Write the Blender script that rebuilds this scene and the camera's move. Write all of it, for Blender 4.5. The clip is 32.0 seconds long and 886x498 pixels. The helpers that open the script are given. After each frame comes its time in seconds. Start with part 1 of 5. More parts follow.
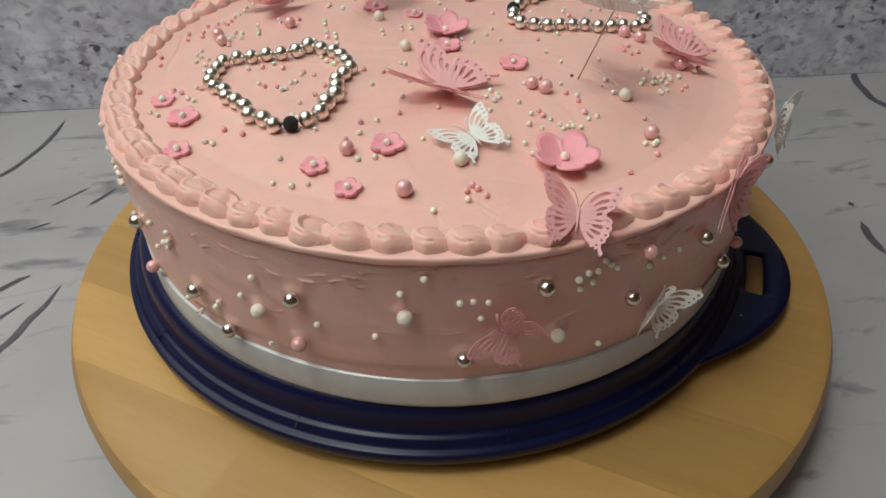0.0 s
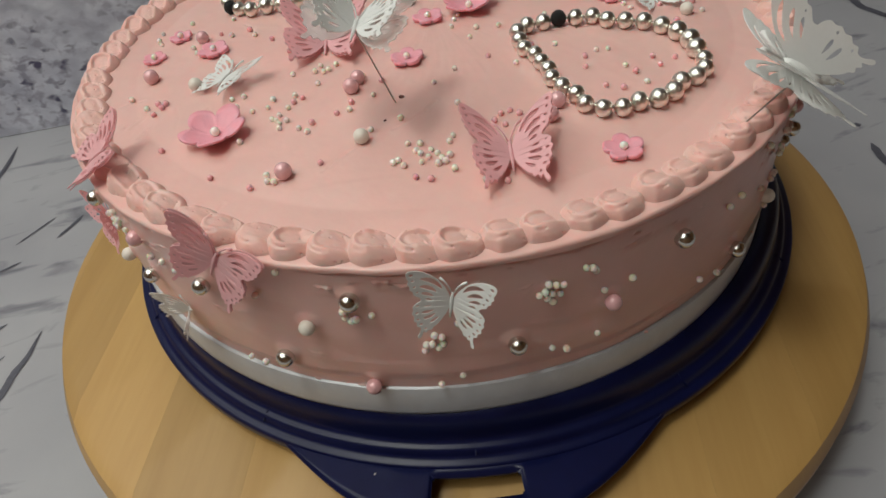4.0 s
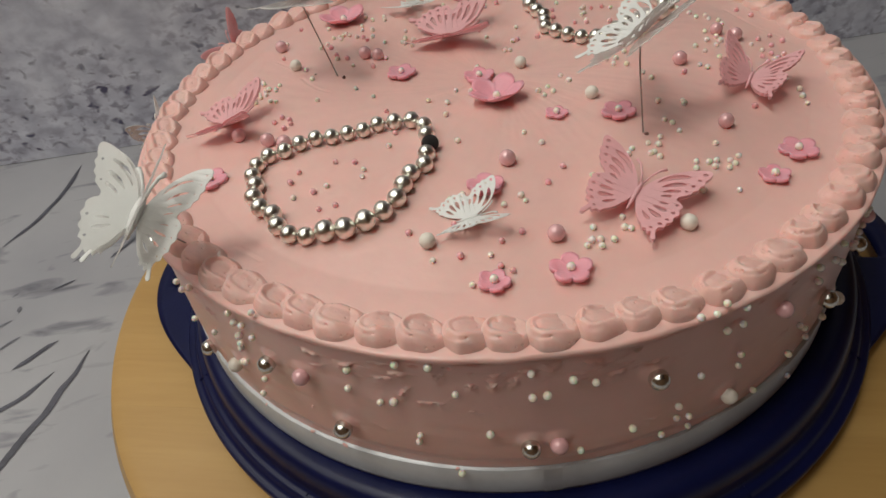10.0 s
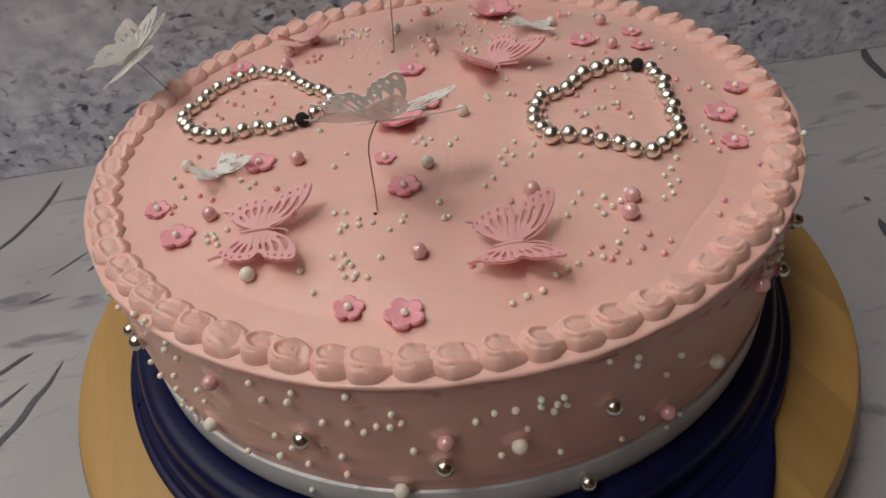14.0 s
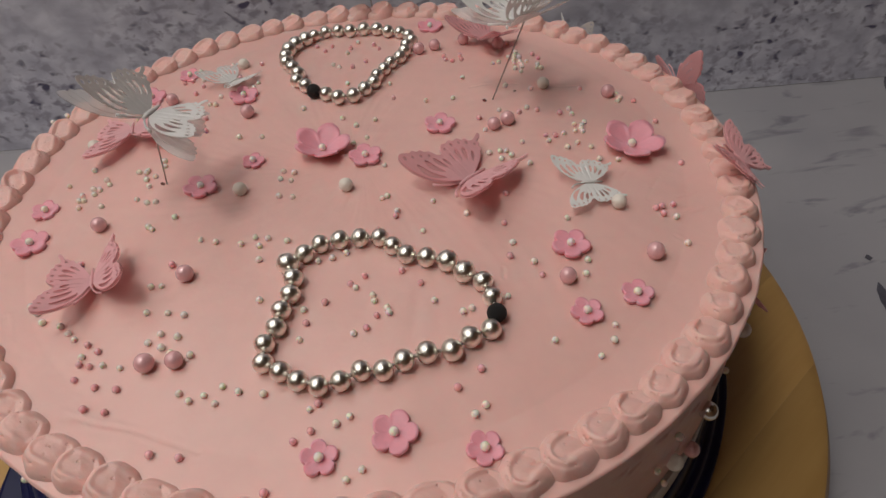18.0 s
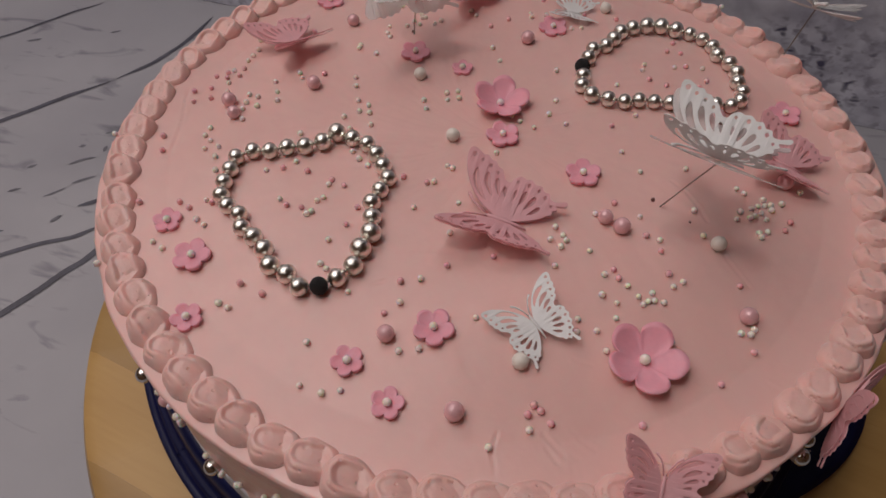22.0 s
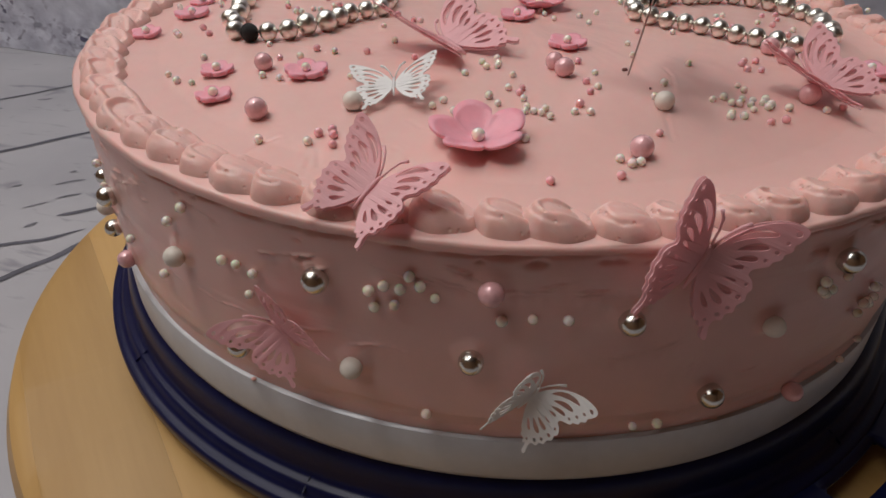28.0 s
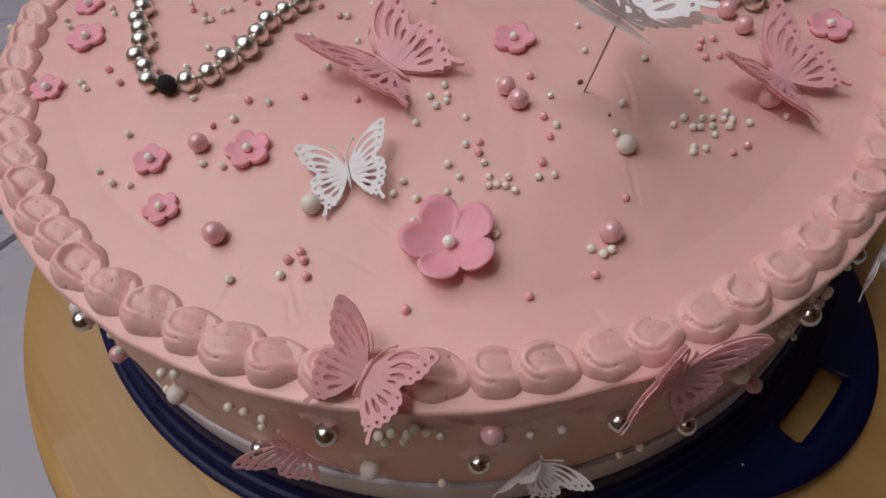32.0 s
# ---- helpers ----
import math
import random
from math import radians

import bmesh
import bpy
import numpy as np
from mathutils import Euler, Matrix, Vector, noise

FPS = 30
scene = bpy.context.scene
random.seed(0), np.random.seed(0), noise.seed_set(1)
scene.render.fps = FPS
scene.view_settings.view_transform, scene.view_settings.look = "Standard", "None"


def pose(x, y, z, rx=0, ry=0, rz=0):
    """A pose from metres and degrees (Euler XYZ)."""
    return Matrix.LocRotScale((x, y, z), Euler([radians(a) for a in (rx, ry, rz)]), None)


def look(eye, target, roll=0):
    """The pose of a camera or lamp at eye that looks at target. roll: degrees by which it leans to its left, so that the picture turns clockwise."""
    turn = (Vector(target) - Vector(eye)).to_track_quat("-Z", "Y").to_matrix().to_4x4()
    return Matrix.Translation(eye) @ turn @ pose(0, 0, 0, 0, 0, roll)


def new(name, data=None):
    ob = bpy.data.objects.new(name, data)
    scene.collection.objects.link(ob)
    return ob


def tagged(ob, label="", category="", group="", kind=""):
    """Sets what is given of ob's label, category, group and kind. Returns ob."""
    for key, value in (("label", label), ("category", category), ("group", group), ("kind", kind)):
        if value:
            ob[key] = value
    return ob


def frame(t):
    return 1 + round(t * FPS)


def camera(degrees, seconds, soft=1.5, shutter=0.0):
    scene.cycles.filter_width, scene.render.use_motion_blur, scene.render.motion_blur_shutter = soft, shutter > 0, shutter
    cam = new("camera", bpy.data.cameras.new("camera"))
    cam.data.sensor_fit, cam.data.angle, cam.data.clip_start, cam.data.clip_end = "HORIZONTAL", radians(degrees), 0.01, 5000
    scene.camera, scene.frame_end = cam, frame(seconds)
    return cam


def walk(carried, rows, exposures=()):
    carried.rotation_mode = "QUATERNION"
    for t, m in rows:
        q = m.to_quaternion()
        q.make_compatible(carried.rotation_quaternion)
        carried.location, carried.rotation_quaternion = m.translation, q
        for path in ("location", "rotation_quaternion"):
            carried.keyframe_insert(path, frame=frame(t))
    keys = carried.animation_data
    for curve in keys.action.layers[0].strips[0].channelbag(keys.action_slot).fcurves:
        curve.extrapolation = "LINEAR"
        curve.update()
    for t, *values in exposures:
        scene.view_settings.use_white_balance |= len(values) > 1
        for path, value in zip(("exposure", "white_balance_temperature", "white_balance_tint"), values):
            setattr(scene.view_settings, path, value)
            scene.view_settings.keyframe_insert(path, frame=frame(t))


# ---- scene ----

cam = camera(67.0, 32.0, soft=1.6)
# seconds, eye, turn
PATH = [
    (0, -0.0481, -0.2896, 0.2692, 50.51, 0.28, -8.46),
    (0.5, -0.0497, -0.2856, 0.2650, 51.11, 1.69, -8.24),
    (1, -0.0483, -0.2860, 0.2668, 51.39, 2.11, -7.80),
    (1.5, -0.0474, -0.2875, 0.2685, 52.41, 2.77, -7.80),
    (2, -0.0439, -0.2839, 0.2685, 52.42, 3.11, -8.64),
    (2.5, -0.0449, -0.2786, 0.2655, 51.62, 3.22, -9.39),
    (3, -0.0453, -0.2729, 0.2683, 50.15, 3.41, -10.25),
    (3.5, -0.0471, -0.2689, 0.2658, 47.93, 5.03, -13.01),
    (4, -0.0491, -0.2591, 0.2669, 46.43, 5.55, -14.59),
    (4.5, -0.0456, -0.2484, 0.2723, 44.90, 6.06, -15.85),
    (6.5, -0.0501, -0.2526, 0.2782, 48.10, 5.24, -12.50),
    (7, -0.0459, -0.2541, 0.2765, 48.79, 6.11, -11.47),
    (7.5, -0.0466, -0.2521, 0.2771, 48.17, 5.71, -11.37),
    (8, -0.0461, -0.2546, 0.2775, 48.07, 5.89, -11.30),
    (8.5, -0.0482, -0.2536, 0.2804, 47.68, 5.82, -10.91),
    (9, -0.0451, -0.2518, 0.2756, 48.22, 5.63, -9.96),
    (9.5, -0.0425, -0.2519, 0.2798, 48.33, 5.71, -9.54),
    (10, -0.0396, -0.2525, 0.2792, 48.25, 6.12, -9.56),
    (10.5, -0.0353, -0.2557, 0.2801, 48.16, 6.26, -9.98),
    (11, -0.0332, -0.2587, 0.2765, 48.43, 6.46, -10.20),
    (11.5, -0.0314, -0.2571, 0.2792, 48.16, 6.44, -10.72),
    (12, -0.0305, -0.2589, 0.2816, 48.57, 6.24, -10.72),
    (12.5, -0.0272, -0.2585, 0.2806, 48.76, 5.96, -10.48),
    (13, -0.0274, -0.2619, 0.2785, 49.07, 5.54, -10.10),
    (13.5, -0.0240, -0.2644, 0.2872, 49.07, 5.70, -9.93),
    (14, -0.0229, -0.2650, 0.2856, 49.39, 5.89, -9.95),
    (14.5, -0.0229, -0.2625, 0.2874, 49.57, 6.05, -9.98),
    (16.5, -0.0222, -0.2539, 0.2886, 49.93, 5.15, -9.64),
    (17, -0.0166, -0.2509, 0.2914, 49.32, 4.66, -9.67),
    (17.5, -0.0074, -0.2389, 0.2952, 48.26, 4.41, -8.81),
    (18, 0.0110, -0.2160, 0.2991, 45.78, 3.36, -6.79),
    (18.5, 0.0154, -0.2141, 0.3047, 43.99, 0.78, -4.20),
    (19, 0.0109, -0.2024, 0.3106, 43.66, -0.84, 1.50),
    (19.5, 0.0062, -0.1950, 0.3299, 42.15, -1.60, 9.67),
    (20, 0.0066, -0.1873, 0.3263, 38.86, -1.04, 15.26),
    (20.5, 0.0123, -0.1855, 0.3211, 37.83, -0.69, 15.49),
    (21, 0.0175, -0.1833, 0.3177, 37.31, -0.97, 14.62),
    (21.5, 0.0196, -0.1893, 0.3188, 37.84, -1.17, 14.46),
    (22, 0.0197, -0.1918, 0.3187, 38.47, -0.38, 14.05),
    (22.5, 0.0201, -0.1953, 0.3157, 39.53, 0.33, 15.45),
    (23, 0.0210, -0.1952, 0.3125, 39.64, 0.04, 15.59),
    (23.5, 0.0218, -0.1969, 0.3148, 39.71, -0.53, 14.99),
    (24, 0.0250, -0.1968, 0.3155, 39.59, -0.53, 15.20),
    (24.5, 0.0237, -0.1985, 0.3171, 39.59, -0.41, 15.48),
    (26.5, 0.0259, -0.2251, 0.2802, 42.55, -1.36, 15.16),
    (27, 0.0277, -0.2445, 0.2545, 46.05, -1.16, 14.51),
    (27.5, 0.0302, -0.2450, 0.2343, 50.68, -1.26, 13.99),
    (28, 0.0311, -0.2445, 0.2130, 55.62, -0.83, 14.26),
    (28.5, 0.0303, -0.2365, 0.2028, 52.92, 1.02, 10.58),
    (29, 0.0290, -0.2256, 0.2073, 50.40, 0.68, 8.68),
    (29.5, 0.0292, -0.2272, 0.2052, 48.79, 0.96, 7.80),
    (30, 0.0290, -0.2255, 0.2063, 48.23, 0.74, 6.59),
    (30.5, 0.0286, -0.2225, 0.2422, 46.99, 1.12, 6.59),
    (31, 0.0271, -0.2109, 0.2695, 42.90, 2.20, 5.76),
    (31.5, 0.0255, -0.1984, 0.2719, 37.75, 3.18, 6.28),
    (32, 0.0247, -0.1919, 0.2732, 35.59, 3.52, 6.68),
]
EXPOSURES = [(0, 0.190, 6250, 1), (2, 0.1, 6200, 2), (4, 0.0, 6200, 2), (7, -0.15, 6350, 4), (9, -0.1, 6350, 4), (13, -0.2, 6550, 8), (17, -0.3, 6450, 9), (19, -0.45, 6420, 16), (20, -0.5, 6420, 17), (22, -0.65, 6400, 20),
             (24, -0.65, 6350, 20), (26.5, -0.5, 6400, 19), (28, -0.15, 6200, 13), (28.5, 0.15, 6000, 8), (29, 0.42, 5880, 7), (30, 0.52, 5750, 7), (31, 0.15, 5500, 2), (32, -0.35, 5950, 19)]

walk(cam, [(t, pose(*row)) for t, *row in PATH], EXPOSURES)

# the turntable's angle, in degrees
SPIN = [
    (0, -74.96), (0.5, -89.37), (1, -97.74), (1.5, -112.42), (2, -122.10), (2.5, -126.83),
    (3, -135.28), (3.5, -143.48), (4, -149.60), (4.5, -165.39), (6.5, -201.55), (7, -202.44),
    (7.5, -207.17), (8, -216.12), (8.5, -220.01), (9, -228.27), (9.5, -231.02), (10, -239.04),
    (10.5, -242.65), (11, -252.69), (11.5, -257.12), (12, -265.05), (12.5, -268.97), (13, -281.48),
    (13.5, -288.66), (14, -299.16), (14.5, -307.07), (16.5, -341.11), (17, -352.06), (17.5, -363.25),
    (18, -365.68), (18.5, -374.19), (19, -382.64), (19.5, -383.83), (20, -390.23), (20.5, -392.59),
    (21, -404.16), (21.5, -410.75), (22, -414.97), (22.5, -418.46), (23, -427.25), (23.5, -431.81),
    (24, -435.13), (24.5, -440.96), (26.5, -445.53), (27, -445.86), (27.5, -445.92), (28, -445.91),
    (28.5, -445.58), (29, -442.66), (29.5, -441.29), (30, -440.01), (30.5, -438.73), (31, -442.04),
    (31.5, -443.54), (32, -443.92),
]

TOP = 0.1433          # height of the cake's top over the table
CAKE = Vector((-0.0050, -0.0063))     # the cake's centre beside the turntable's axis
PLATE = Vector((-0.0108, -0.0062))
RADIUS = 0.1444

# ---- light ----
world = bpy.data.worlds.new("room_air")
scene.world = world
world.use_nodes = True
world.node_tree.nodes["Background"].inputs[0].default_value = (1.0, 0.92, 0.84, 1)
world.node_tree.nodes["Background"].inputs[1].default_value = 0.004


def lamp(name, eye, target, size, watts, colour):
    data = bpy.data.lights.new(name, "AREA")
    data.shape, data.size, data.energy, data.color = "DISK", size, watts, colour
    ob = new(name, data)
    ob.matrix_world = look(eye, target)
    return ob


# wide added disc for soft overhead light; small bulb beside it gives the glints
lamp("soft_overhead_light", (-0.42, 0.12, 1.64), (0.0, 0.0, 0.12), 2.6, 43.0, (1.0, 0.94, 0.86))
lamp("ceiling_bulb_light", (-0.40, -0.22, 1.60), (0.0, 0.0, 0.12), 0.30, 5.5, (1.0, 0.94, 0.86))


# ---- materials ----
def material(name, colour, rough=0.5, metal=0.0, spread=0.06, scale=40.0, bump=0.0, bump_scale=200.0, **more):
    """A surface with a base colour that varies at two scales, and fine relief."""
    mat = bpy.data.materials.new(name)
    mat.use_nodes = True
    nodes, links = mat.node_tree.nodes, mat.node_tree.links
    bsdf = nodes["Principled BSDF"]
    bsdf.inputs["Roughness"].default_value, bsdf.inputs["Metallic"].default_value = rough, metal
    for key, value in more.items():
        bsdf.inputs[key.replace("_", " ")].default_value = value
    coord = nodes.new("ShaderNodeTexCoord")
    coarse, fine = nodes.new("ShaderNodeTexNoise"), nodes.new("ShaderNodeTexNoise")
    coarse.inputs["Scale"].default_value, fine.inputs["Scale"].default_value = scale, scale * 7
    coarse.inputs["Detail"].default_value = 4
    mix = nodes.new("ShaderNodeMath")
    mix.operation = "MULTIPLY_ADD"
    mix.inputs[1].default_value = 0.4
    ramp = nodes.new("ShaderNodeValToRGB")
    low, high = [max(0.0, c * (1 - spread)) for c in colour], [min(1.0, c * (1 + spread)) for c in colour]
    ramp.color_ramp.elements[0].position, ramp.color_ramp.elements[0].color = 0.45, (*low, 1)
    ramp.color_ramp.elements[1].position, ramp.color_ramp.elements[1].color = 0.95, (*high, 1)
    links.new(coord.outputs["Object"], coarse.inputs["Vector"])
    links.new(coord.outputs["Object"], fine.inputs["Vector"])
    links.new(fine.outputs["Fac"], mix.inputs[0])
    links.new(coarse.outputs["Fac"], mix.inputs[2])
    links.new(mix.outputs[0], ramp.inputs["Fac"])
    links.new(ramp.outputs["Color"], bsdf.inputs["Base Color"])
    if bump:
        relief, height = nodes.new("ShaderNodeBump"), nodes.new("ShaderNodeTexNoise")
        height.inputs["Scale"].default_value, height.inputs["Detail"].default_value = bump_scale, 5
        relief.inputs["Strength"].default_value, relief.inputs["Distance"].default_value = bump, 0.0006
        links.new(coord.outputs["Object"], height.inputs["Vector"])
        links.new(height.outputs["Fac"], relief.inputs["Height"])
        links.new(relief.outputs["Normal"], bsdf.inputs["Normal"])
    return mat


CREAM = material("pink_buttercream", (0.802, 0.506, 0.462), 0.32, spread=0.04, scale=25, bump=0.25, bump_scale=160, Subsurface_Weight=0.3, Subsurface_Scale=0.0020, Subsurface_Radius=(1.0, 0.25, 0.2))


def streaked(mat):
    """Adds the fine level streaks that a spatula leaves round the side."""
    nodes, links = mat.node_tree.nodes, mat.node_tree.links
    coord, shift = nodes.new("ShaderNodeTexCoord"), nodes.new("ShaderNodeMapping")
    shift.inputs["Scale"].default_value = (14, 14, 260)
    height, relief = nodes.new("ShaderNodeTexNoise"), nodes.new("ShaderNodeBump")
    height.inputs["Scale"].default_value, height.inputs["Detail"].default_value, height.inputs["Distortion"].default_value = 1.0, 5, 0.6
    relief.inputs["Strength"].default_value, relief.inputs["Distance"].default_value = 0.33, 0.0007
    first = nodes["Principled BSDF"].inputs["Normal"].links[0].from_socket
    links.new(coord.outputs["Object"], shift.inputs["Vector"])
    links.new(shift.outputs["Vector"], height.inputs["Vector"])
    links.new(height.outputs["Fac"], relief.inputs["Height"])
    links.new(first, relief.inputs["Normal"])
    links.new(relief.outputs["Normal"], nodes["Principled BSDF"].inputs["Normal"])


streaked(CREAM)
PIPED = material("piped_buttercream", (0.83, 0.53, 0.48), 0.38, spread=0.05, scale=90, bump=0.5, bump_scale=340, Subsurface_Weight=0.5, Subsurface_Scale=0.0022, Subsurface_Radius=(1.0, 0.45, 0.35))


def bubbled(mat, scale, share):
    """Adds the small burst air bubbles of whipped cream."""
    nodes, links = mat.node_tree.nodes, mat.node_tree.links
    coord, cells, fall, relief = nodes.new("ShaderNodeTexCoord"), nodes.new("ShaderNodeTexVoronoi"), nodes.new("ShaderNodeMapRange"), nodes.new("ShaderNodeBump")
    cells.inputs["Scale"].default_value, cells.inputs["Randomness"].default_value = scale, 1.0
    fall.inputs["From Min"].default_value, fall.inputs["From Max"].default_value = share * 0.4, share
    relief.inputs["Strength"].default_value, relief.inputs["Distance"].default_value = 0.55, 0.0006
    first = nodes["Principled BSDF"].inputs["Normal"].links[0].from_socket
    links.new(coord.outputs["Object"], cells.inputs["Vector"])
    links.new(cells.outputs["Distance"], fall.inputs["Value"])
    links.new(fall.outputs["Result"], relief.inputs["Height"])
    links.new(first, relief.inputs["Normal"])
    links.new(relief.outputs["Normal"], nodes["Principled BSDF"].inputs["Normal"])


bubbled(PIPED, 420.0, 0.22)
RIBBON = material("white_satin", (0.56, 0.58, 0.61), 0.36, 0.15, spread=0.08, scale=40, bump=0.10, bump_scale=160)
PLASTIC = material("dark_blue_plastic", (0.0056, 0.0080, 0.047), 0.32, Specular_IOR_Level=0.24, spread=0.15, scale=60, bump=0.1, bump_scale=700)
# dark warm brown, picked to redden light that bounces onto the cake's side
ROOM_BROWN = material("warm_bounce_brown", (0.19, 0.100, 0.047), 0.8, spread=0.05, scale=3)
SILVER = material("silver_beads", (0.70, 0.69, 0.64), 0.23, 1.0, spread=0.08, scale=300, bump=0.12, bump_scale=500)
SATIN_SILVER = material("satin_silver", (0.87, 0.86, 0.79), 0.28, 1.0, spread=0.06, scale=160, bump=0.10, bump_scale=420)
BLACK = material("black_lava_bead", (0.008, 0.008, 0.009), 0.7, spread=0.3, scale=700, bump=0.6, bump_scale=1200)
PEARL = material("ivory_sugar_pearl", (0.96, 0.90, 0.80), 0.10, 0.0, spread=0.06, scale=200, Subsurface_Weight=0.4, Subsurface_Scale=0.001, Coat_Weight=1.0, Coat_Roughness=0.05)
CHALK = material("white_sugar_pearl", (0.84, 0.79, 0.71), 0.35, spread=0.05, scale=200, bump=0.2, bump_scale=600)
ROSE = material("pink_sugar_pearl", (0.96, 0.49, 0.52), 0.16, 0.0, Subsurface_Weight=0.3, Subsurface_Scale=0.001, spread=0.12, scale=300, Coat_Weight=1.0, Coat_Roughness=0.05)
ROSE_LARGE = material("pale_pink_sugar_pearl", (0.80, 0.46, 0.48), 0.25, 0.1, spread=0.14, scale=260, bump=0.15, bump_scale=700, Coat_Weight=1.0, Coat_Roughness=0.08)
PASTE = material("pink_sugar_paste", (0.84, 0.38, 0.455), 0.5, Subsurface_Weight=0.4, Subsurface_Scale=0.0015, Subsurface_Radius=(1.0, 0.3, 0.3), spread=0.06, scale=120, bump=0.15, bump_scale=500)
PINK_CARD = material("pink_card", (0.97, 0.625, 0.655), 0.5, spread=0.05, scale=100, bump=0.1, bump_scale=900)
WHITE_CARD = material("white_pearl_card", (0.90, 0.91, 0.90), 0.36, spread=0.03, scale=100, bump=0.1, bump_scale=900)


def translucent(mat, share):
    """Lets some light through thin card."""
    nodes, links = mat.node_tree.nodes, mat.node_tree.links
    bsdf, glow, mix = nodes["Principled BSDF"], nodes.new("ShaderNodeBsdfTranslucent"), nodes.new("ShaderNodeMixShader")
    mix.inputs[0].default_value = share
    links.new(bsdf.inputs["Base Color"].links[0].from_socket, glow.inputs["Color"])
    links.new(bsdf.outputs[0], mix.inputs[1])
    links.new(glow.outputs[0], mix.inputs[2])
    links.new(mix.outputs[0], nodes["Material Output"].inputs["Surface"])


translucent(PINK_CARD, 0.36)
translucent(WHITE_CARD, 0.16)
VELLUM = material("translucent_vellum", (0.80, 0.80, 0.79), 0.4, spread=0.03, scale=100, Alpha=0.45)
DENSE_VELLUM = material("milky_vellum", (0.88, 0.89, 0.88), 0.3, spread=0.03, scale=100, Alpha=0.6)
translucent(DENSE_VELLUM, 0.35)
PINK_VELLUM = material("pale_pink_vellum", (0.92, 0.64, 0.665), 0.4, spread=0.03, scale=100, Alpha=0.6)
translucent(PINK_VELLUM, 0.4)
CRUMB = material("dark_crumb", (0.16, 0.065, 0.055), 0.6, spread=0.3, scale=400)
WIRE = material("thin_wire", (0.35, 0.30, 0.27), 0.4, 0.8, spread=0.05, scale=100)


def wood():
    mat = bpy.data.materials.new("pale_pine")
    mat.use_nodes = True
    nodes, links = mat.node_tree.nodes, mat.node_tree.links
    bsdf = nodes["Principled BSDF"]
    bsdf.inputs["Roughness"].default_value = 0.45
    coord, shift = nodes.new("ShaderNodeTexCoord"), nodes.new("ShaderNodeMapping")
    shift.inputs["Scale"].default_value = (1.2, 14, 6)
    grain, streak = nodes.new("ShaderNodeTexNoise"), nodes.new("ShaderNodeTexNoise")
    grain.inputs["Scale"].default_value, grain.inputs["Detail"].default_value, grain.inputs["Distortion"].default_value = 5, 6, 0.6
    streak.inputs["Scale"].default_value, streak.inputs["Detail"].default_value = 34, 3
    add = nodes.new("ShaderNodeMath")
    add.operation, add.inputs[1].default_value = "MULTIPLY_ADD", 0.35
    ramp = nodes.new("ShaderNodeValToRGB")
    ramp.color_ramp.elements[0].position, ramp.color_ramp.elements[0].color = 0.42, (0.445, 0.262, 0.083, 1)
    ramp.color_ramp.elements[1].position, ramp.color_ramp.elements[1].color = 0.85, (0.51, 0.314, 0.107, 1)
    info, hue = nodes.new("ShaderNodeObjectInfo"), nodes.new("ShaderNodeHueSaturation")
    value = nodes.new("ShaderNodeMapRange")
    value.inputs["To Min"].default_value, value.inputs["To Max"].default_value = 0.84, 1.1
    links.new(coord.outputs["Object"], shift.inputs["Vector"])
    links.new(shift.outputs["Vector"], grain.inputs["Vector"])
    links.new(shift.outputs["Vector"], streak.inputs["Vector"])
    links.new(streak.outputs["Fac"], add.inputs[0])
    links.new(grain.outputs["Fac"], add.inputs[2])
    links.new(add.outputs[0], ramp.inputs["Fac"])
    links.new(info.outputs["Random"], value.inputs["Value"])
    links.new(value.outputs["Result"], hue.inputs["Value"])
    links.new(ramp.outputs["Color"], hue.inputs["Color"])
    links.new(hue.outputs["Color"], bsdf.inputs["Base Color"])
    relief = nodes.new("ShaderNodeBump")
    relief.inputs["Strength"].default_value, relief.inputs["Distance"].default_value = 0.15, 0.0005
    links.new(add.outputs[0], relief.inputs["Height"])
    links.new(relief.outputs["Normal"], bsdf.inputs["Normal"])
    return mat


WOOD = wood()


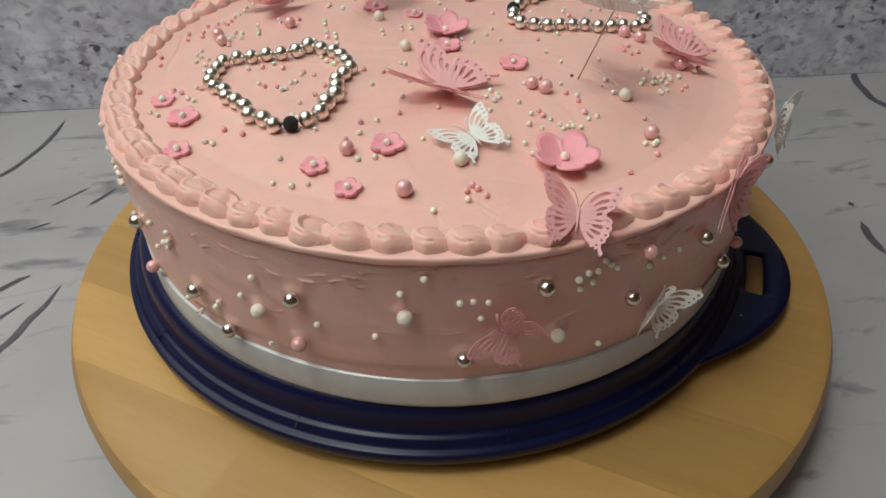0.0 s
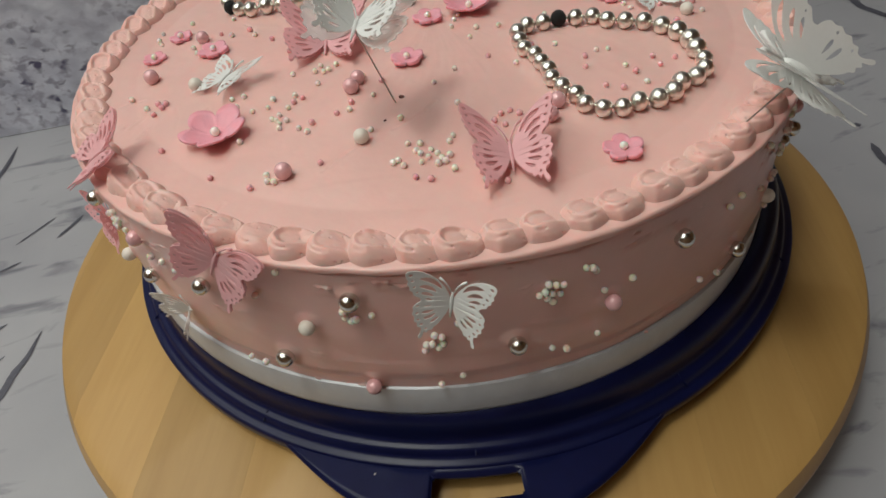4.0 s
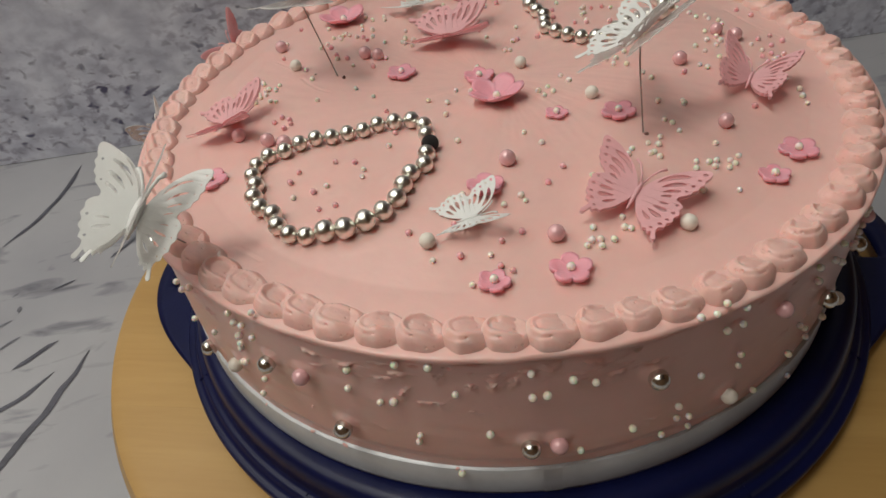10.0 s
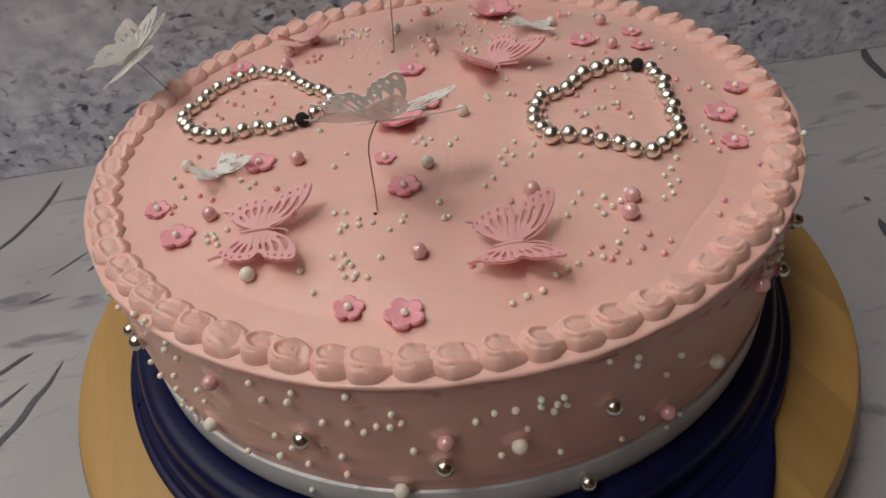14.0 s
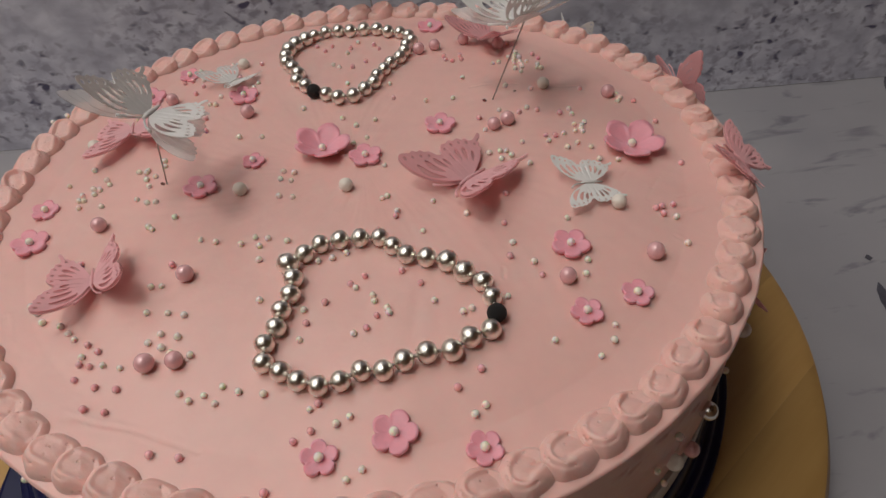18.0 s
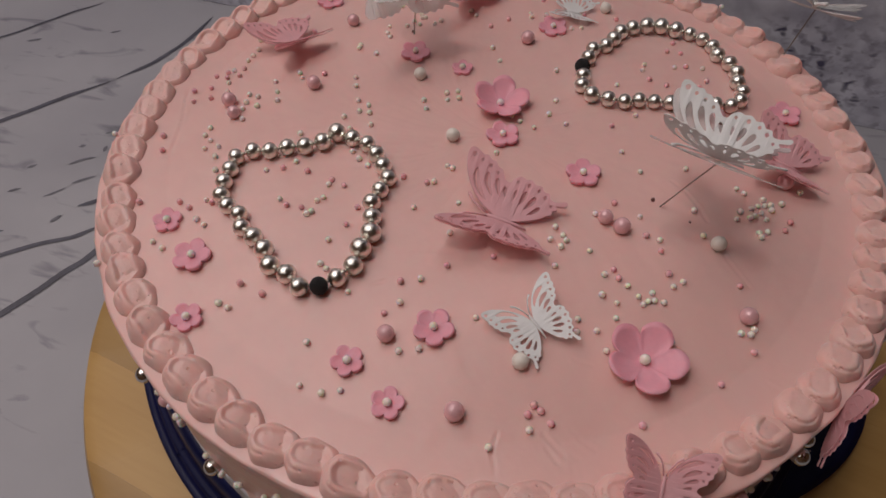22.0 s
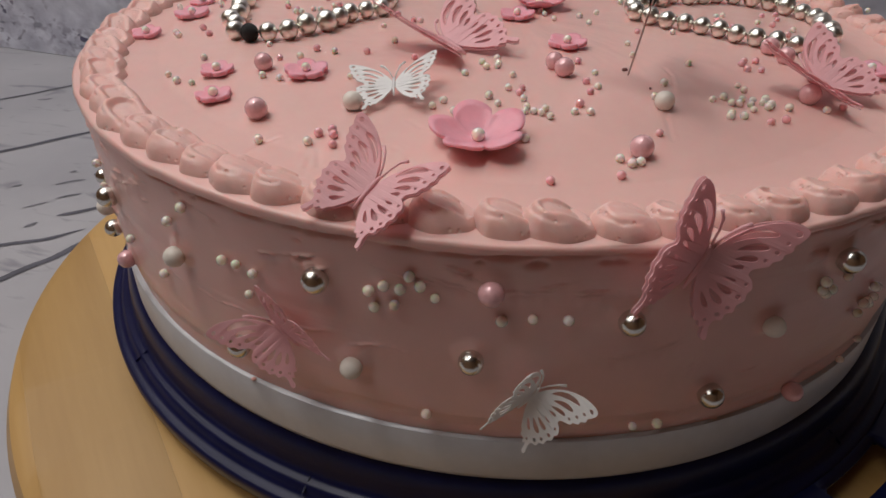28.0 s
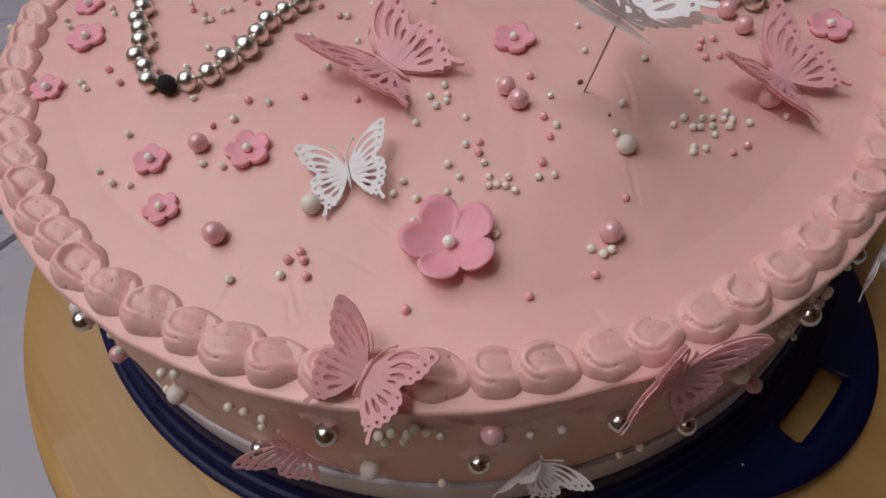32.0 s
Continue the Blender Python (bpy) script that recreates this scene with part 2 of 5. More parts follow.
def printed_boards():
    """Whitewashed boards as printed on the sheet under the cake: pale grey, with smudges."""
    mat = bpy.data.materials.new("printed_whitewashed_boards")
    mat.use_nodes = True
    nodes, links = mat.node_tree.nodes, mat.node_tree.links
    bsdf = nodes["Principled BSDF"]
    bsdf.inputs["Roughness"].default_value = 0.5
    coord, shift = nodes.new("ShaderNodeTexCoord"), nodes.new("ShaderNodeMapping")
    shift.inputs["Rotation"].default_value, shift.inputs["Scale"].default_value = (0, 0, radians(-52)), (3.0, 10, 3)
    grain, cloud = nodes.new("ShaderNodeTexNoise"), nodes.new("ShaderNodeTexNoise")
    grain.inputs["Scale"].default_value, grain.inputs["Detail"].default_value, grain.inputs["Distortion"].default_value = 6, 8, 0.8
    cloud.inputs["Scale"].default_value, cloud.inputs["Detail"].default_value = 9, 5
    ramp, veil = nodes.new("ShaderNodeValToRGB"), nodes.new("ShaderNodeValToRGB")
    ramp.color_ramp.elements[0].position, ramp.color_ramp.elements[0].color = 0.25, (0.15, 0.15, 0.18, 1)
    ramp.color_ramp.elements[1].position, ramp.color_ramp.elements[1].color = 0.42, (0.415, 0.415, 0.44, 1)
    veil.color_ramp.elements[0].position, veil.color_ramp.elements[0].color = 0.3, (0.80, 0.80, 0.82, 1)
    veil.color_ramp.elements[1].position, veil.color_ramp.elements[1].color = 0.7, (1.0, 1.0, 1.0, 1)
    mix = nodes.new("ShaderNodeMix")
    mix.data_type, mix.blend_type, mix.inputs["Factor"].default_value = "RGBA", "MULTIPLY", 1.0
    links.new(coord.outputs["Object"], shift.inputs["Vector"])
    links.new(shift.outputs["Vector"], grain.inputs["Vector"])
    links.new(coord.outputs["Object"], cloud.inputs["Vector"])
    links.new(grain.outputs["Fac"], ramp.inputs["Fac"])
    links.new(cloud.outputs["Fac"], veil.inputs["Fac"])
    links.new(ramp.outputs["Color"], mix.inputs[6])
    links.new(veil.outputs["Color"], mix.inputs[7])
    links.new(mix.outputs[2], bsdf.inputs["Base Color"])
    return mat


def printed_plaster():
    """Mottled white plaster with violet-grey stains, as printed on the upright sheet."""
    mat = bpy.data.materials.new("printed_mottled_plaster")
    mat.use_nodes = True
    nodes, links = mat.node_tree.nodes, mat.node_tree.links
    bsdf = nodes["Principled BSDF"]
    bsdf.inputs["Roughness"].default_value = 0.55
    coord, flat = nodes.new("ShaderNodeTexCoord"), nodes.new("ShaderNodeMapping")
    flat.inputs["Scale"].default_value = (0.7, 1, 1)
    links.new(coord.outputs["Object"], flat.inputs["Vector"])

    def layer(scale, detail, low, high, distortion=0.3):
        """Noise of one size, spread between two bounds."""
        cloud, fit = nodes.new("ShaderNodeTexNoise"), nodes.new("ShaderNodeMapRange")
        cloud.inputs["Scale"].default_value, cloud.inputs["Detail"].default_value, cloud.inputs["Distortion"].default_value = scale, detail, distortion
        fit.inputs["From Min"].default_value, fit.inputs["From Max"].default_value = low, high
        links.new(flat.outputs["Vector"], cloud.inputs["Vector"])
        links.new(cloud.outputs["Fac"], fit.inputs["Value"])
        return fit.outputs["Result"]

    def blend(share, first, second):
        mix = nodes.new("ShaderNodeMix")
        mix.data_type = "RGBA"
        links.new(share, mix.inputs["Factor"])
        for socket, colour in ((mix.inputs[6], first), (mix.inputs[7], second)):
            if isinstance(colour, tuple):
                socket.default_value = (*colour, 1)
            else:
                links.new(colour, socket)
        return mix.outputs[2]

    ground = blend(layer(60, 5, 0.34, 0.66), (0.52, 0.54, 0.64), (0.80, 0.83, 0.93))
    smudge = nodes.new("ShaderNodeMath")
    smudge.operation = "MULTIPLY"
    links.new(layer(150, 3, 0.48, 0.64), smudge.inputs[0])
    links.new(layer(15, 2, 0.38, 0.58), smudge.inputs[1])
    greyed = blend(smudge.outputs[0], ground, (0.36, 0.36, 0.46))
    spot = nodes.new("ShaderNodeMath")
    spot.operation = "MULTIPLY"
    links.new(layer(140, 1.2, 0.59, 0.70, 0.4), spot.inputs[0])
    links.new(layer(16, 2, 0.40, 0.56), spot.inputs[1])
    links.new(blend(spot.outputs[0], greyed, (0.10, 0.095, 0.17)), bsdf.inputs["Base Color"])
    return mat


BOARDS, PLASTER = printed_boards(), printed_plaster()
FAINT_INK = material("faint_ink", (0.16, 0.16, 0.185), 0.5, spread=0.3, scale=60)
INK = material("dark_ink", (0.082, 0.082, 0.105), 0.5, spread=0.4, scale=60)


# ---- building helpers ----
def mesh(name, bm, mat, smooth=True):
    data = bpy.data.meshes.new(name)
    bm.normal_update()
    bm.to_mesh(data)
    bm.free()
    data.materials.append(mat)
    if smooth:
        data.shade_smooth()
    return data


def part(name, bm, mat, parent, label="", m=None, smooth=True):
    ob = new(name, mesh(name, bm, mat, smooth) if isinstance(bm, bmesh.types.BMesh) else bm)
    ob.parent = parent
    if m is not None:
        ob.matrix_basis = m
    return tagged(ob, label)


def lathe(profile, n=128, centre=(0, 0)):
    """A surface of revolution from (radius, height) pairs, closed at the axis where the radius is 0."""
    bm = bmesh.new()
    rings = []
    for r, z in profile:
        if r == 0:
            rings.append([bm.verts.new((*centre, z))])
        else:
            rings.append([bm.verts.new((centre[0] + r * math.cos(2 * math.pi * k / n), centre[1] + r * math.sin(2 * math.pi * k / n), z)) for k in range(n)])
    for a, b in zip(rings, rings[1:]):
        for k in range(n):
            j = (k + 1) % n
            loop = [a[k % len(a)], a[j % len(a)], b[j % len(b)], b[k % len(b)]]
            loop = list(dict.fromkeys(loop))
            if len(loop) > 2:
                bm.faces.new(loop)
    bmesh.ops.recalc_face_normals(bm, faces=bm.faces)
    return bm


def box(size, centre=(0, 0, 0), bevel=0.0):
    bm = bmesh.new()
    bmesh.ops.create_cube(bm, size=1, matrix=Matrix.Translation(centre) @ Matrix.Diagonal((*size, 1)))
    if bevel:
        bmesh.ops.bevel(bm, geom=bm.edges[:], offset=bevel, segments=2, affect="EDGES")
    return bm


def ball(radius, rings=10):
    bm = bmesh.new()
    bmesh.ops.create_uvsphere(bm, u_segments=2 * rings, v_segments=rings, radius=radius)
    return bm


def tube(points, radii, n=8):
    """A round strand along points, with a radius at each, closed by its ends."""
    bm, rings = bmesh.new(), []
    points = [Vector(p) for p in points]
    side = None
    for k, p in enumerate(points):
        ahead = (points[min(k + 1, len(points) - 1)] - points[max(k - 1, 0)]).normalized()
        side = ahead.orthogonal().normalized() if side is None else (side - ahead * side.dot(ahead)).normalized()
        up = ahead.cross(side)
        rings.append([bm.verts.new(p + radii[k] * (math.cos(2 * math.pi * j / n) * side + math.sin(2 * math.pi * j / n) * up)) for j in range(n)])
    for a, b in zip(rings, rings[1:]):
        for j in range(n):
            bm.faces.new((a[j], a[(j + 1) % n], b[(j + 1) % n], b[j]))
    bm.faces.new(rings[0][::-1]), bm.faces.new(rings[-1])
    return bm


TURNING = []


def thing(name, m, label, category, group=""):
    """A thing on the turntable, at a pose in the turntable's own space: z = 0 is the table."""
    ob = tagged(new(name), label, category, group)
    ob.empty_display_size = 0.01
    ob.matrix_basis = m
    TURNING.append((ob, m))
    return ob


# ---- the place ----
def slab(name, size, centre, mat, label, category=""):
    ob = new(name, mesh(name, box(size, centre), mat, False))
    return tagged(ob, label, category, kind="structure")


# unseen room shell, added to close the place and tint its bounced light
slab("floor", (3.4, 3.4, 0.1), (0, 0.2, -0.80), ROOM_BROWN, "unseen brown room floor, added to warm the bounced light")
slab("ceiling", (3.4, 3.4, 0.1), (0, 0.2, 1.75), ROOM_BROWN, "unseen brown room ceiling, added to warm the bounced light")
slab("wall_north", (3.4, 0.1, 2.45), (0, 1.95, 0.475), ROOM_BROWN, "unseen brown room wall, added to warm the bounced light")
slab("wall_south", (3.4, 0.1, 2.45), (0, -1.55, 0.475), ROOM_BROWN, "unseen brown room wall, added to warm the bounced light")
slab("wall_west", (0.1, 3.6, 2.45), (-1.75, 0.2, 0.475), ROOM_BROWN, "unseen brown room wall, added to warm the bounced light")
slab("wall_east", (0.1, 3.6, 2.45), (1.75, 0.2, 0.475), ROOM_BROWN, "unseen brown room wall, added to warm the bounced light")


def table():
    ob = tagged(new("table"), "plain brown table, unseen under the printed photo sheets", "table")
    ob.matrix_basis = pose(0, 0, -0.75)
    part("tabletop", box((1.5, 1.1, 0.03), (0, 0, 0.729), 0.004), ROOM_BROWN, ob, smooth=False)
    for x in (-0.7, 0.7):
        for y in (-0.5, 0.5):
            part("leg", box((0.05, 0.05, 0.714), (x, y, 0.357), 0.004), ROOM_BROWN, ob, smooth=False)


table()
ground_sheet = new("photo_sheet", mesh("photo_sheet", box((1.3, 1.0, 0.006), (0, 0, -0.003)), BOARDS, False))
tagged(ground_sheet, "flat photo sheet printed with whitewashed wooden boards", "backdrop sheet")
SEAM = -3.3           # degrees by which the upright sheet is turned
upright_sheet = new("upright_photo_sheet", mesh("upright_photo_sheet", box((1.3, 0.006, 0.6), (0, 0.003, 0.3)), PLASTER, False))
upright_sheet.matrix_basis = pose(0, 0.250, 0.0005, -2, 0, SEAM)
tagged(upright_sheet, "upright photo sheet printed with mottled grey-violet plaster", "backdrop sheet")


def ink_line(points, width, ink=None):
    """A dark printed crack on the flat sheet, of uneven width and tapered ends."""
    rng = random.Random(len(points) * 7 + int(abs(points[0][0]) * 1000))
    dense = []
    for a, b in zip(points, points[1:]):
        steps = max(2, int((Vector(a) - Vector(b)).length / 0.002))
        dense += [Vector(a).lerp(Vector(b), k / steps) for k in range(steps)]
    dense.append(Vector(points[-1]))
    for _ in range(6):
        dense = [dense[0]] + [(p + 2 * q + r) / 4 for p, q, r in zip(dense, dense[1:], dense[2:])] + [dense[-1]]
    bm, rails = bmesh.new(), []
    swells = [(rng.uniform(30, 260), rng.uniform(0, 6.3), rng.uniform(0.04, 0.13)) for _ in range(6)]
    gone = 0.0
    for k, p in enumerate(dense):
        ahead = (dense[min(k + 1, len(dense) - 1)] - dense[max(k - 1, 0)]).normalized()
        side = Vector((-ahead.y, ahead.x))
        gone += (p - dense[k - 1]).length if k else 0
        fade = min(1, 0.12 + 5 * min(k, len(dense) - 1 - k) / len(dense))
        ends = []
        for edge in (-1, 1):
            rough = 1 + sum(w * math.sin(f * gone + h + 1.7 * edge) for f, h, w in swells)
            ends.append(bm.verts.new((*(p + side * edge * 0.60 * width * fade * max(0.2, rough) * rng.uniform(0.92, 1.08)), 0.0004)))
        rails.append(ends)
    for a, b in zip(rails, rails[1:]):
        bm.faces.new((a[0], b[0], b[1], a[1]))
    bmesh.ops.recalc_face_normals(bm, faces=bm.faces)
    part("printed_crack", bm, ink or INK, ground_sheet, smooth=False)


for width, line in (
    (0.0034, [(-0.420, 0.020), (-0.400, 0.052), (-0.378, 0.082), (-0.350, 0.117), (-0.322, 0.149)]), (0.0030, [(-0.319, 0.153), (-0.302, 0.178), (-0.293, 0.202), (-0.288, 0.225), (-0.286, 0.247)]),
    (0.0036, [(-0.292, -0.094), (-0.270, -0.054), (-0.256, -0.029), (-0.244, -0.004), (-0.236, 0.016), (-0.231, 0.034)]),
    (0.0028, [(-0.312, -0.044), (-0.297, -0.017), (-0.277, -0.002), (-0.262, 0.007), (-0.248, 0.022)]),
    (0.0028, [(-0.274, 0.030), (-0.264, 0.038), (-0.252, 0.047)]),
    (0.0022, [(-0.460, 0.150), (-0.430, 0.186), (-0.404, 0.222), (-0.385, 0.243)]),
    (0.0022, [(-0.236, 0.117), (-0.228, 0.127), (-0.222, 0.136)]),
    (0.0016, [(-0.269, 0.095), (-0.262, 0.098), (-0.255, 0.101)]),
    (0.0012, [(-0.262, 0.120), (-0.250, 0.131), (-0.240, 0.141)]),
    (0.0056, [(0.414, 0.236), (0.400, 0.205), (0.394, 0.178), (0.398, 0.160), (0.410, 0.130)]),
    (0.0044, [(0.276, 0.019), (0.271, 0.004), (0.271, -0.014)]),
    (0.0040, [(0.282, 0.041), (0.281, 0.036)]),
    (0.0026, [(0.093, -0.168), (0.096, -0.182), (0.101, -0.200)]),
    (0.0030, [(-0.196, -0.172), (-0.186, -0.154), (-0.180, -0.139)]),
    (0.0020, [(0.330, 0.060), (0.322, 0.048), (0.318, 0.030)]),
):
    ink_line(line, width)
for width, line in (
    (0.0022, [(-0.415, 0.178), (-0.405, 0.184)]), (0.0018, [(-0.356, 0.205), (-0.349, 0.210)]), (0.0022, [(-0.435, 0.155), (-0.427, 0.155)]), (0.0026, [(-0.304, 0.079), (-0.300, 0.082)]),
    (0.0022, [(-0.285, 0.079), (-0.286, 0.085)]), (0.0020, [(-0.326, 0.052), (-0.321, 0.057)]), (0.0016, [(-0.301, 0.062), (-0.294, 0.070), (-0.287, 0.073)]),
    (0.0016, [(-0.289, 0.047), (-0.283, 0.053), (-0.277, 0.057)]), (0.0016, [(-0.325, 0.030), (-0.318, 0.035)]), (0.0020, [(-0.283, 0.014), (-0.279, 0.021)]), (0.0020, [(-0.317, -0.005), (-0.306, 0.001)]),
    (0.0010, [(-0.300, 0.032), (-0.290, 0.043)]), (0.0014, [(-0.294, 0.095), (-0.290, 0.099)]),
):
    ink_line(line, width, FAINT_INK)


BOARD = TOP - 0.1022  # height of the turntable's upper face


def turntable():
    ob = thing("turntable", pose(0.0002, -0.0025, 0), "round pine turntable with a rounded edge", "turntable")
    profile = [(0, -0.0248), (0.184, -0.0248), (0.1925, -0.0218), (0.1958, -0.0158), (0.1958, -0.0081), (0.1932, -0.0023), (0.1880, 0), (0, 0)]
    # glued from staves, whose joints run across the board
    seams = [-0.21, -0.187, -0.152, -0.112, -0.070, -0.028, 0.014, 0.056, 0.098, 0.140, 0.178, 0.21]
    for k, (near, far) in enumerate(zip(seams, seams[1:])):
        bm = lathe([(r, BOARD + z) for r, z in profile], 160)
        for side, limit in ((-1, near + 0.00002), (1, far - 0.00002)):
            geom = bm.verts[:] + bm.edges[:] + bm.faces[:]
            bmesh.ops.bisect_plane(bm, geom=geom, plane_co=(0, limit, 0), plane_no=(0, side, 0), clear_outer=True)
            bmesh.ops.holes_fill(bm, edges=[e for e in bm.edges if e.is_boundary])
        stave = part("stave", bm, WOOD, ob, "glued pine stave" if k == 0 else "", pose(0, 0, 0, 0, 0, 42.5))
        stave.data.shade_smooth()
        stave.data.set_sharp_from_angle(angle=radians(40))
    low = BOARD - 0.0248
    part("foot_ring", lathe([(0, 0.0005), (0.07, 0.0005), (0.072, 0.002), (0.072, low), (0, low)], 64), PLASTIC, ob, "dark foot under the board")


turntable()


def handle_tab():
    """A flat ear that swells out of the plate's rim, with a slot cut through it."""
    spread, slot = 27.0, 5.4
    turns = sorted({*np.linspace(-spread, spread, 37).round(2), -slot, slot})
    levels = (0.0, 0.22, 0.52, 0.80, 1.0)

    def place(a, k, z):
        swell = (0.5 + 0.5 * math.cos(math.pi * a / spread)) ** 0.62
        inner, outer = 0.1580, 0.1604 + 0.0238 * swell
        fixed = (inner, 0.1638, 0.1722, 0.1775)
        r = inner + (outer - inner) * levels[k]
        if abs(a) <= 9:
            r = (fixed[0], fixed[1], fixed[2], fixed[3], outer)[k]
        return (r * math.cos(radians(a)), r * math.sin(radians(a)), z)

    bm = bmesh.new()
    grid = {(i, k, z): bm.verts.new(place(a, k, z)) for i, a in enumerate(turns) for k in range(5) for z in (0.0078, 0.0108)}
    for i, a in enumerate(turns[:-1]):
        for k in range(4):
            if abs(a + turns[i + 1]) / 2 < slot and k == 1:
                continue
            for z in (0.0078, 0.0108):
                bm.faces.new([grid[p] for p in ((i, k, z), (i + 1, k, z), (i + 1, k + 1, z), (i, k + 1, z))])
    rim = [edge for edge in bm.edges if len(edge.link_faces) == 1]
    pairs = {v: grid[(i, k, 0.0108)] for (i, k, z), v in grid.items() if z < 0.01}
    for edge in rim:
        a, b = edge.verts
        if a in pairs and b in pairs:
            bm.faces.new((a, b, pairs[b], pairs[a]))
    bmesh.ops.delete(bm, geom=[v for v in bm.verts if not v.link_faces], context="VERTS")
    bmesh.ops.recalc_face_normals(bm, faces=bm.faces)
    sharp = [edge for edge in bm.edges if len(edge.link_faces) == 2 and edge.calc_face_angle(0) > 1.0]
    bmesh.ops.bevel(bm, geom=sharp, offset=0.0008, segments=2, affect="EDGES")
    return bm


def cake_plate():
    ob = thing("cake_plate", pose(*PLATE, BOARD + 0.0003), "dark blue plastic cake plate with two slotted handles", "cake plate")
    dish = part("dish", lathe([(0, 0.006), (0.138, 0.006), (0.1385, 0.0294), (0.1462, 0.0294), (0.1484, 0.0288), (0.1500, 0.0274), (0.1511, 0.0248), (0.1516, 0.0214), (0.1518, 0.0180), (0.1522, 0.0166),
                        (0.1532, 0.0157), (0.1544, 0.0157), (0.1552, 0.0150), (0.1557, 0.0134), (0.1562, 0.0124), (0.1574, 0.0119), (0.1588, 0.0118), (0.1595, 0.0112), (0.1597, 0.0098), (0.1594, 0.0066),
                        (0.1588, 0.0056), (0.1570, 0.0054), (0.1545, 0.0050), (0.1540, 0.0010), (0.1530, 0.0003), (0.1500, 0.0003), (0.1490, 0.004), (0, 0.004)], 180), PLASTIC, ob)
    # short moulded ribs across the step of the rim
    for turn in range(17, 360, 30):
        part("moulded_rib", box((0.0052, 0.0005, 0.0010), (0, 0, 0), 0.0002), PLASTIC, dish, m=Matrix.Rotation(radians(turn), 4, "Z") @ pose(0.1546, 0, 0.0150, 0, 28, 0), smooth=False)
    for turn in (46.8, -133.4):
        part("handle", handle_tab(), PLASTIC, ob, m=pose(0, 0, 0, 0, 0, turn) @ Matrix.Diagonal((0.99, 0.99, 1, 1)))

    for x, y, size in ((0.1378, 0.0727, 0.0007), (0.1348, 0.0923, 0.0004), (0.1458, 0.0412, 0.0004)):
        z = 0.0119 if math.hypot(x, y) > 0.1555 else 0.0157
        part("sugar_crumb", ball(size, 5), CHALK, ob, "white sugar crumb", pose(x, y, z) @ Matrix.Diagonal((1.3, 0.8, 0.7, 1)))


cake_plate()

HIGH = TOP - BOARD - 0.0297         # the cake's height, from the raised middle of its plate


def surface(x, y):
    """Height over the rim of the slightly domed icing, at a place in the turntable's space."""
    r = math.hypot(x - CAKE.x, y - CAKE.y) / 0.1516
    return 0.1516 * max(-0.010, 0.014 - 0.196 * max(0.0, r - 0.45) ** 2)


def waves(a, z, seed):
    """A slow, uneven relief round the cake that closes on itself, about -1 to 1."""
    rng = np.random.RandomState(seed)
    out = np.zeros(np.broadcast(a, z).shape)
    for _ in range(22):
        k, m = rng.randint(1, 26), rng.uniform(15, 190)
        out = out + rng.uniform(0.2, 1) / (1 + k / 14) * np.sin(k * a + m * z + rng.uniform(0, 6.3))
    return out / 4


# strokes of the spatula on the side: degrees round, millimetres below the top, length, rise, height
STROKES = [(-36, -13, 26, 3, 0.7), (-24, -9, 17, -5, 0.8), (-52, -11, 30, -4, 0.6), (4, -12, 40, 2, 0.5), (18, -30, 22, 1, 0.35), (40, -8, 18, 2, 0.8), (33, -60, 26, 2, 0.6), (27, -58, 12, -2, 0.5),
           (58, -16, 12, 0, 0.4), (120, -11, 30, 7, 0.9), (124, -13, 22, 6, 0.7), (128, -24, 10, 4, 0.6), (131, -22, 6, 3, 0.7), (134, -27, 5, 2, 0.6), (112, -64, 14, 4, 0.5), (148, -12, 34, 6, 0.7),
           (152, -16, 24, 3, 0.5)]
STROKES += [(178, -34, 40, 0, 0.35), (-176, -36, 5, 0, 0.6), (-176, -38, 5, 0, 0.6), (-154, -11, 16, 4, 0.5), (-147, -9, 14, 4, 0.5), (-143, -13, 10, 3, 0.4), (-112, -16, 40, -6, 0.6), (-128, -9, 30, 5, 0.5),
            (-96, -22, 44, 5, 0.5), (-74, -10, 26, 4, 0.6), (-66, -14, 20, -3, 0.5), (-20, -34, 60, 2, 0.3), (72, -11, 24, 3, 0.4), (96, -9, 30, -2, 0.4)]

rng = random.Random(61)
STROKES += [(rng.uniform(-180, 180), rng.uniform(-16, -8), rng.uniform(6, 22), rng.uniform(-4, 4), rng.uniform(0.4, 1.0)) for _ in range(34)]
STROKES += [(rng.uniform(-180, 180), rng.uniform(-62, -16), rng.uniform(5, 16), rng.uniform(-2, 2), rng.uniform(0.25, 0.6)) for _ in range(26)]
STROKES += [(143.1, -7.5, 5, 1, 1.5), (137.1, -12.5, 6, 1.5, 1.6), (138.8, -12.2, 3, -0.5, 1.3), (134.0, -14.6, 4, 2, 1.5), (130.7, -10.2, 4, 1, 1.2), (126.7, -18.2, 4, 3, 1.6), (125.9, -20.2, 3, 2, 1.2), (123.4, -18.6, 3, -1, 1.4), (126.3, -11.0, 14, -3, 1.2),
            (141.2, -9.5, 12, 1, 1.0), (147.0, -8.5, 14, 1, 1.2), (150.4, -9.0, 12, 2, 1.0), (135.8, -9.5, 10, 1, 1.1)]

